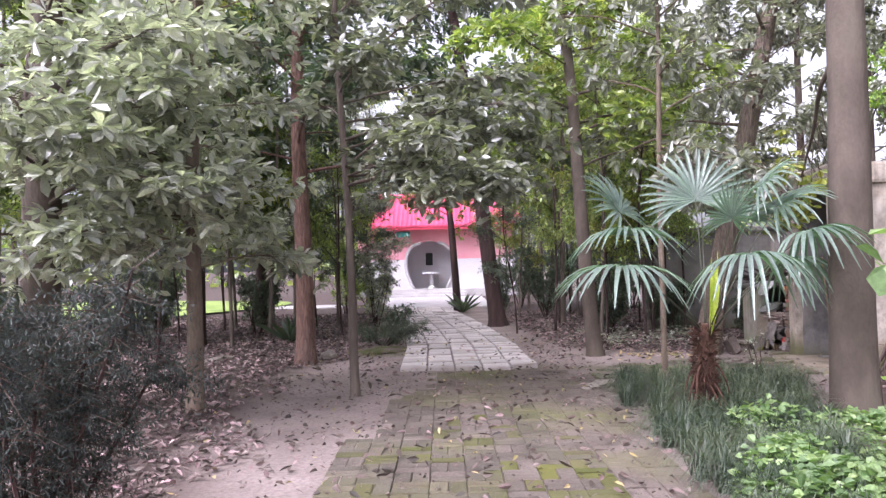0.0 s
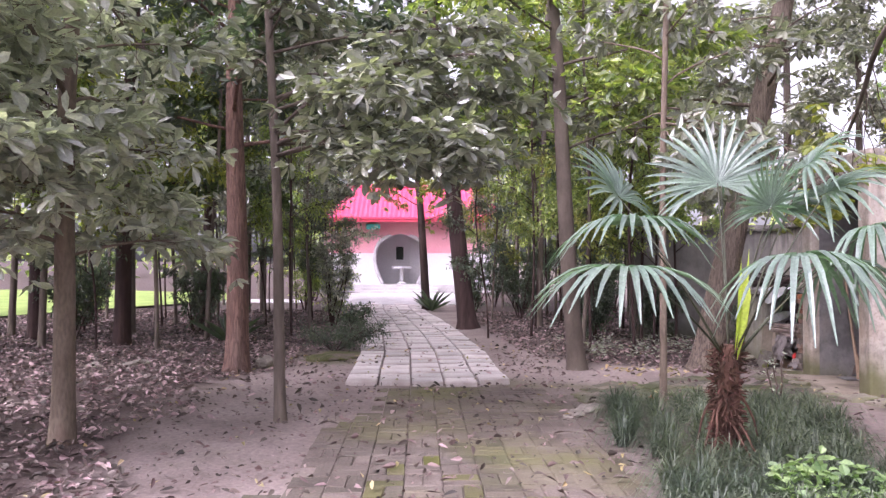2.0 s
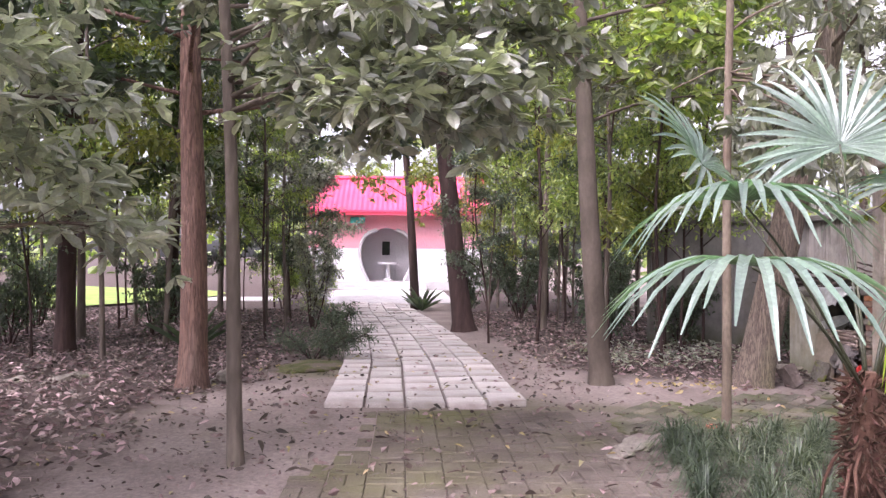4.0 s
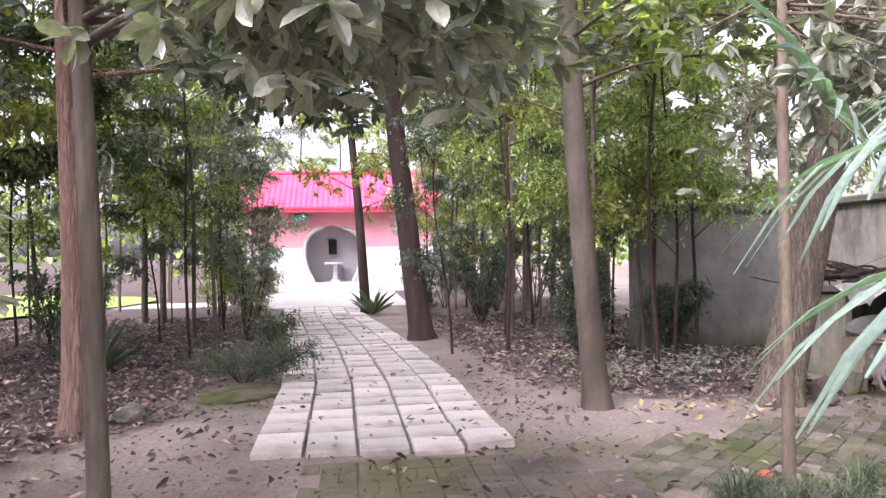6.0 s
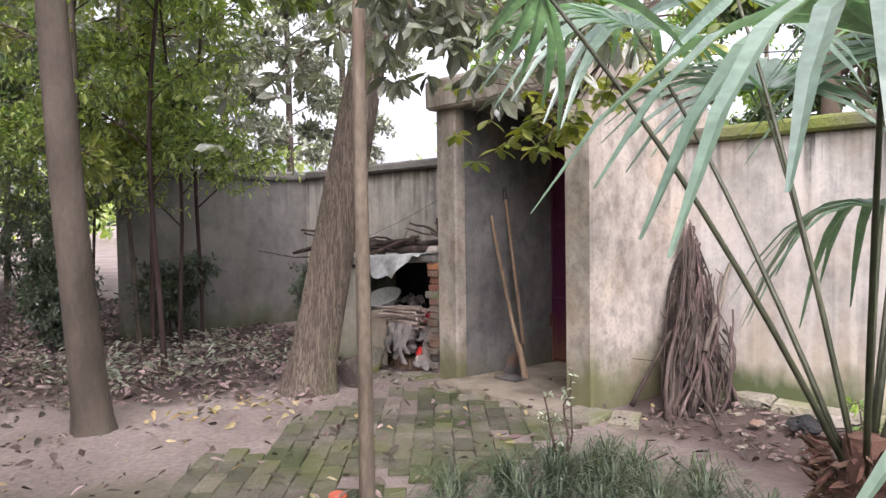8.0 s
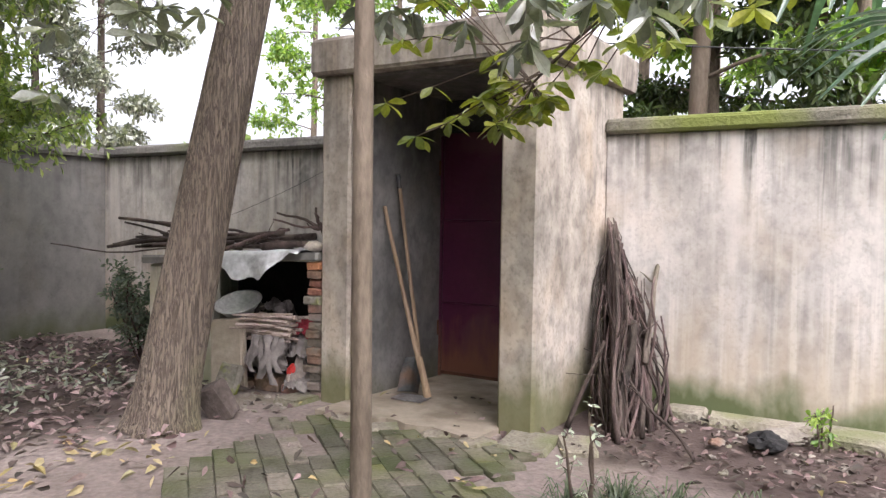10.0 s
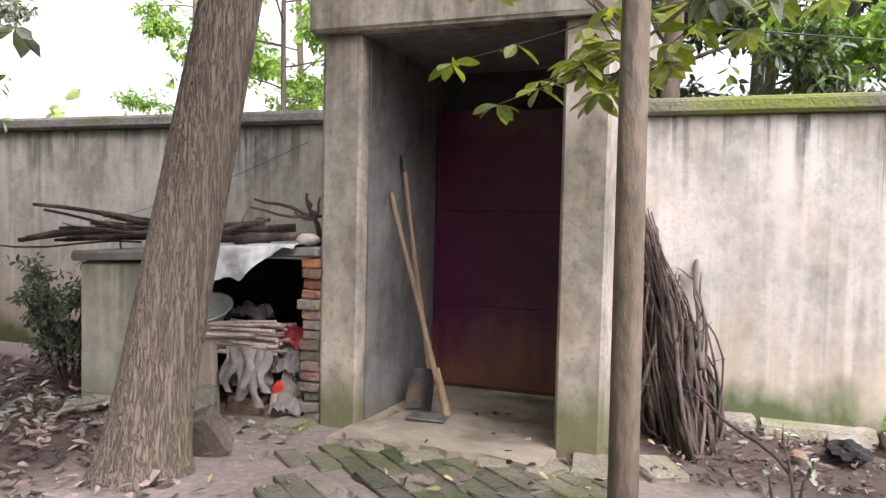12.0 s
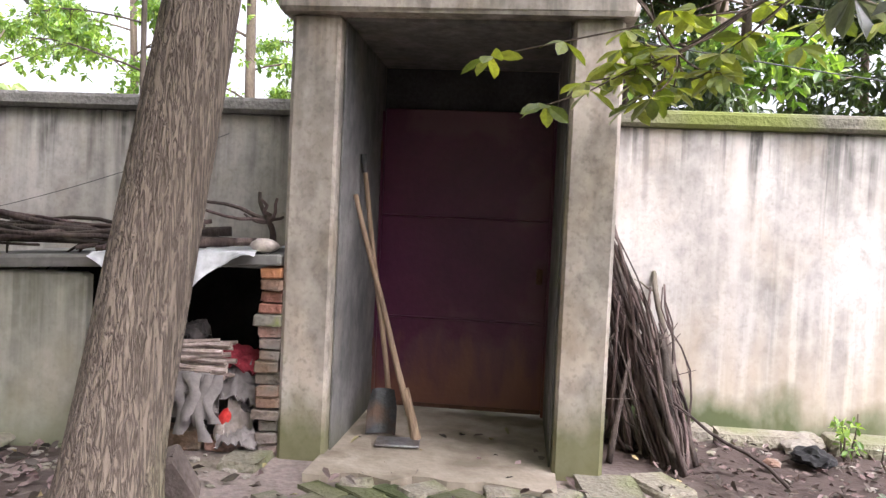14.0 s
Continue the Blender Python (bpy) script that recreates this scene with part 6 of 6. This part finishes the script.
branch((5.12, 9.17, 0.0), (5.42, 9.02, 0.52), 0.019, 471, "pale bare stick leaning in a stack against the porch", "leaning sticks", 0, 0.003, name="stick")
branch((4.78, 8.35, 0.02), (5.3, 8.86, 0.34), 0.011, 472, "bare dark brown stick lying against the stack", "leaning sticks", 2, 0.02, name="stick")

# ---- tools in the porch ----
hoe = thing("hoe", "hoe with a long worn wooden handle leaning in the porch", "hoe")
g = Geo()
tube(g, bend((5.23, 10.24, 0.10), (5.28, 10.625, 1.385), 8, 0, 0.004, rng), np.linspace(0.019, 0.014, 8), 10)
part("handle", g, M["handle"], hoe, smooth=True)
g = Geo()
tube(g, [(5.228, 10.222, 0.04), (5.238, 10.295, 0.32)], [0.030, 0.019], 10)
part("socket", g, M["handle"], hoe, "thick pale worn foot of the handle")
part("blade", box(5.08, 5.25, 10.20, 10.44, 0.034, 0.044, 0.004), M["steel"], hoe, "flat grey steel blade")
shovel = thing("shovel", "shovel with a wooden handle and dark scoop leaning in the porch", "shovel")
g = Geo()
tube(g, bend((5.44, 10.40, 0.22), (5.445, 10.607, 1.60), 8, 0, 0.004, rng), np.linspace(0.016, 0.014, 8), 10)
part("handle", g, M["handle"], shovel, smooth=True)
g = Geo()
tube(g, [(5.445, 10.598, 1.52), (5.445, 10.611, 1.625)], 0.018, 10)
part("grip", g, M["dark_metal"], shovel)
g = Geo()
nu, nv = 9, 8
v = []
for lay in (0, 0.006):
    for i in range(nv):
        for j in range(nu):
            u, w = j / (nu - 1) - 0.5, i / (nv - 1)
            wid = 0.17 * (1 - 0.25 * max(0, w - 0.6) / 0.4)
            v.append((5.35 + 0.08 * w - 0.16 * u * u - lay, 10.43 + wid * u, 0.035 + 0.24 * w))
f = [(i * nu + j, i * nu + j + 1, (i + 1) * nu + j + 1, (i + 1) * nu + j) for i in range(nv - 1) for j in range(nu - 1)]
f += [tuple(q + nu * nv for q in t[::-1]) for t in f]
part("scoop", g.add(v, f), M["dark_metal"], shovel, "dark metal scoop", smooth=True)

# ---- rubble before the woodstore ----
g = Geo()
for k in range(170):
    q = lump(rng.uniform(0.008, 0.03), rng, 1, (1, rng.uniform(0.7, 1.5), 0.5), 0.5)
    x, y = (rng.uniform(4.45, 4.95), rng.uniform(10.95, 12.6)) if k < 110 else (rng.uniform(4.6, 5.8), rng.uniform(6.5, 8.6))
    g.add(np.concatenate(q.v) + (x, y, ground_z(x, y) + 0.008), q.f)
tagged(part("rubble", g, M["stone"]), "small pale rubble and crumbs on the soil", "rubble", kind="stuff")

# ---- cables beyond the wall ----
for k, (a, b) in enumerate((((6.6, 12.0, 3.1), (7.6, 3.0, 2.35)), ((6.9, 11.0, 3.5), (8.2, 2.0, 3.0)))):
    g = Geo()
    tube(g, bend(a, b, 14, 0.12), 0.006, 5)
    tagged(part("cable", g, M["cable"]), "thin cable strung beyond the boundary wall", "cable", "cables")

# ---- small things on the ground ----
bush("seedling", "thin seedling with pale small leaves before the porch", (3.49, 8.61, 0.0), 0.58, 0.10, "leaf_pale", 3, 14, 0.08, 3, (0.034, 0.5), 61, category="plant", bark="twig")
bush("seedling", "bright green seedling at the wall foot", (5.45, 7.72, 0.0), 0.26, 0.10, "leaf_bright", 3, 16, 0.07, 4, (0.05, 0.5), 63, category="plant", bark="twig")
g = Geo()
tube(g, [(0, 0, 0), (0, 0, 0.012), (0, 0, 0.016)], [0.045, 0.045, 0.038], 18)
tagged(part("orange_scrap", g, M["orange_plastic"], at=pose(2.55, 9.24, 0.022, 5, -4, 0)), "small round orange-red plastic scrap on the brick paving", "scrap")
tagged(part("scrap", lump(0.10, rng, 3, (1.2, 0.9, 0.5), 0.6), M["shade_and_scrap_black"], at=pose(5.25, 8.02, 0.05)), "black crumpled plastic scrap by the wall foot", "scrap")
tagged(part("tile_scrap", lump(0.055, rng, 2, (1.2, 0.9, 0.35), 0.5), M["old_brick"], at=pose(5.15, 8.28, 0.03)), "reddish broken tile in the leaf litter", "scrap")
g = Geo()
tube(g, bend(gate_local(1.06, 3.6, 1.12), gate_local(1.12, 1.6, 1.78), 12, 0.05), 0.0025, 5)
tagged(part("wire", g, M["cable"]), "thin wire slung along the boundary wall", "wire")

# ---- fallen leaves ----
rng = np.random.default_rng(51)


def surface_z(x, y):
    z = ground_z(x, y)
    if y > 10.2 and abs(x - path_mid(y)) < 0.94:
        return max(z, 0.034)
    if -0.9 < x < 1.7 and y < 10.1 or 1.7 < x < 4.6 and 9.0 < y < 10.7:
        return max(z, 0.012)
    return z


def litter(name, label, x, y, size, material, tilt=0.35):
    p = np.array([(a, b, surface_z(a, b) + 0.010) for a, b in zip(x, y)])
    p[:, 2] += rng.uniform(0, 0.02, len(p))
    n = len(p)
    g2 = Geo()
    leaves(g2, p, rng.normal(0, 1, (n, 3)) * (1, 1, 0.12), rng.normal(0, tilt, (n, 3)) + (0, 0, 1), size * rng.uniform(0.6, 1.3, n), size * 0.45 * rng.uniform(0.7, 1.2, n), rng.uniform(0.3, 1.3, n)[:, None], -0.28)
    return tagged(part(name, g2, M[material]), label, "leaf litter", kind="stuff")


n = 60000
x, y = rng.uniform(-9, 6, n), 2.5 + 19.5 * rng.uniform(0, 1, n) ** 1.15
mid = np.array([path_mid(b) for b in y])
left = x < np.interp(y, [2.5, 6, 9, 10.2, 13, 24], [-1.05, -1.7, -2.1, -2.0, -1.3, -1.6]) + 0.25 * np.sin(y * 2.3)
rightw = (x > np.interp(y, [11.2, 12.5, 14, 24], [3.6, 2.0, 1.7, 1.2])) & (y > 11.4 + 0.3 * np.sin(x * 3)) & (x < 5.8)
keep = (left | rightw)
litter("leaf_litter", "thick litter of brown and purple fallen leaves", x[keep], y[keep], 0.076, "dead_leaf", 0.7)
n = 1500
x, y = rng.uniform(4.6, 5.95, n), rng.uniform(5.5, 9.0, n)
litter("leaf_litter", "brown leaf litter along the wall foot", x, y, 0.05, "dead_dark", 0.6)
n = 3600
x, y = rng.uniform(-2.8, 2.0, n), rng.uniform(1.0, 13.5, n)
keep = np.array([d < 10.15 or abs(c - path_mid(d)) > 0.95 for c, d in zip(x, y)])
litter("fallen_leaves", "small dark leaf fragments on the soil", x[keep], y[keep], 0.036, "dead_dark", 0.9)
n = 1500
x, y = rng.uniform(-2.6, 5.8, n), rng.uniform(0.5, 14.5, n)
keep = np.array([d < 10.15 or abs(c - path_mid(d)) > 0.95 for c, d in zip(x, y)])
litter("fallen_leaves", "scattered dark brown fallen leaves on soil and paving", x[keep], y[keep], 0.085, "dead_dark", 0.8)
n = 900
x, y = rng.uniform(-2.6, 5.8, n), rng.uniform(0.5, 14.5, n)
litter("fallen_leaves", "scattered pale brown fallen leaves on soil and paving", x, y, 0.07, "dead_leaf", 0.8)
n = 190
y = rng.uniform(10.3, 24, n)
x = np.array([path_mid(b) for b in y]) + rng.uniform(-0.95, 0.95, n)
litter("fallen_leaves", "brown fallen leaves on the slab path", x, y, 0.055, "dead_leaf", 0.6)
n = 420
x, y = rng.uniform(-2.4, 5.6, n), rng.uniform(1.5, 14.0, n)
litter("fallen_leaves", "scattered pale yellow fallen leaves on soil and paving", x, y, 0.062, "dead_yellow", 0.4)
a, q = rng.uniform(0, 6.283, 46), rng.uniform(0, 1, 46) ** 0.7
litter("fallen_leaves", "large pale yellow fallen leaves by the tree foot", 3.25 + 0.75 * q * np.cos(a), 11.25 + 0.5 * q * np.sin(a), 0.085, "dead_yellow", 0.5)
n = 320
x, y = rng.uniform(2.5, 4.9, n), rng.uniform(12.3, 14.3, n)
keep = np.array([noise.noise(Vector((c * 2.2, d * 2.2, 3.0))) > -0.05 for c, d in zip(x, y)])
x, y = x[keep], y[keep]
p = np.stack([x, y, np.array([surface_z(c, d) for c, d in zip(x, y)]) + rng.uniform(0.03, 0.20, len(x))], 1)
p = np.repeat(p, 4, 0) + rng.normal(0, 0.035, (len(p) * 4, 3)) * (1, 1, 0.4)
g = Geo()
leaves(g, p, rng.normal(0, 1, p.shape) * (1, 1, 0.3), rng.normal(0, 0.4, p.shape) + (0, 0, 1), rng.uniform(0.05, 0.10, len(p)), rng.uniform(0.02, 0.035, len(p)))
tagged(part("undergrowth", g, M["leaf_grey"]), "low grey-green seedlings growing through the leaf litter", "ground cover", kind="stuff")


# ---- paving, piece by piece ----
def brick_mesh(name, lx, ly, h, material, bevel=0.006, jit=0.0):
    return box(-lx / 2, lx / 2, -ly / 2, ly / 2, -h, 0, bevel, jit=jit).mesh(name, material)


brick_kinds = [brick_mesh("brick", 0.237, 0.115, 0.06, M["mossy_brick"], 0.007, 0.0035) for k in range(4)]
rng = np.random.default_rng(61)


green_kinds = [brick_mesh("brick", 0.237, 0.115, 0.06, M["green_brick"], 0.007, 0.0035) for k in range(4)]
moss_kinds = [brick_mesh("brick", 0.239, 0.118, 0.06, M["moss_brick"], 0.006, 0.003) for k in range(4)]


def lay(parent, spots, limit, near, kinds=brick_kinds, mossy=None):
    """The nearest bricks as objects, the rest joined."""
    rest = Geo()
    count = 0
    for x, y, z, a, tx, ty in spots:
        m = pose(x, y, z, tx, ty, a)
        me = (green_kinds if mossy is not None and rng.uniform() < mossy(x, y) else kinds)[rng.integers(0, 4)]
        if near(x, y) and count < limit:
            part("brick", me, None, parent, at=m)
            count += 1
        else:
            co = np.array([m @ v.co for v in me.vertices])
            rest.add(co, [list(p.vertices) for p in me.polygons])
    if rest.n:
        tagged(part("bricks", rest, M["mossy_brick"], parent), kind="stuff")


brick_path = thing("brick_path", "old mossy brick path laid in a basket weave, sunk in soil", "brick path", kind="structure")
spots = []
for i in range(-5, 8):
    for j in range(-8, 43):
        cx, cy = i * 0.242, j * 0.242
        for k in (-1, 1):
            if (i + j) % 2:
                x, y, a = cx, cy + k * 0.0605, 0.0
            else:
                x, y, a = cx + k * 0.0605, cy, 90.0
            lo = np.interp(y, [0, 4.5, 7.5, 10.2], [-1.1, -0.95, -0.55, -0.1]) + 0.12 * math.sin(y * 3)
            hi = np.interp(y, [0, 4.6, 8.3, 9.2, 10.2], [1.5, 1.55, 1.75, 1.9, 1.3])
            if lo < x < hi and y < 10.05:
                sink = 0.006 * noise.noise(Vector((x * 1.5, y * 1.5, 0))) - 0.012 * max(0, 1 - (x - lo) / 0.35)
                spots.append((x, y, 0.004 + sink + rng.uniform(-0.003, 0.003), a + rng.uniform(-1.5, 1.5), rng.uniform(-0.8, 0.8), rng.uniform(-0.8, 0.8)))
lay(brick_path, spots, 300, lambda x, y: 2.7 < y < 7.6 and x > -0.9, mossy=lambda x, y: float(np.interp(y + 0.8 * noise.noise(Vector((x * 1.3, y * 1.3, 2))), [3.6, 5.0, 7.0], [0.95, 0.35, 0.03])))

gate_paving = thing("gate_paving", "uneven mossy diagonal brick paving before the gate", "brick paving", kind="structure")
spots = []
c, s = math.cos(radians(45)), math.sin(radians(45))
for i in range(-26, 27):
    for j in range(-14, 15):
        u, w = (i + (j % 2) * 0.5) * 0.243, j * 0.121
        x, y = 3.1 + u * c - w * s, 9.75 + u * s + w * c
        if 1.75 < x < 4.62 and np.interp(x, [1.7, 3.0, 4.6], [9.2, 9.0, 9.1]) < y < np.interp(x, [1.75, 2.6, 3.6, 4.3, 4.62], [9.9, 10.35, 10.75, 10.8, 10.6]) + 0.08 * math.sin(x * 6) and noise.noise(Vector((x * 2.6, y * 2.6, 8))) < 0.36:
            spots.append((x, y, 0.011 + 0.007 * noise.noise(Vector((x * 1.3, y * 1.3, 5))) + rng.uniform(-0.004, 0.006), 45.0 + rng.uniform(-2.5, 2.5), rng.uniform(-1.2, 1.2), rng.uniform(-1.2, 1.2)))
lay(gate_paving, spots, 300, lambda x, y: True, moss_kinds)

slab_path = thing("slab_path", "pale grey stone slab path with open joints and fallen leaves", "slab path", kind="structure")
slab_kinds = {}
for q in (0.36, 0.44, 0.62):
    slab_kinds[q] = [brick_mesh("slab", 0.350, q - 0.040, 0.07, M["slab"], 0.010, 0.005) for k in range(2)]
for col in range(5):
    y = 10.22 - (0.0, 0.0, 0.05, 0.10, 0.02)[col]
    first_one = True
    while y < 25.0:
        q = 0.62 if first_one and col < 2 else (0.36 if rng.uniform() < 0.55 else 0.44)
        first_one = False
        ym = y + q / 2
        a = math.degrees(math.atan2(path_mid(ym + 0.2) - path_mid(ym - 0.2), 0.4))
        off = (col - 2) * 0.374
        raised = 0.03 if col == 4 and y < 10.6 else 0.0
        part("slab", slab_kinds[q][rng.integers(0, 2)], None, slab_path, at=pose(path_mid(ym) + off, ym, 0.028 + raised + rng.uniform(-0.009, 0.010), rng.uniform(-1.0, 1.0), rng.uniform(-1.0, 1.0), -a + rng.uniform(-0.8, 0.8)))
        y += q
apron = part("apron", box(-3.2, 1.6, 25.0, 33.0, -0.05, 0.03, 0.01), M["pale_stone"])
strip = part("side_pavement", box(-11.0, -3.21, 25.6, 27.4, -0.05, 0.06, 0.01), M["pale_stone"])
tagged(strip, "pale paved way leading off beside the lawn", "pavement", kind="structure")
tagged(apron, "pale paved court before the house", "pavement", kind="structure")
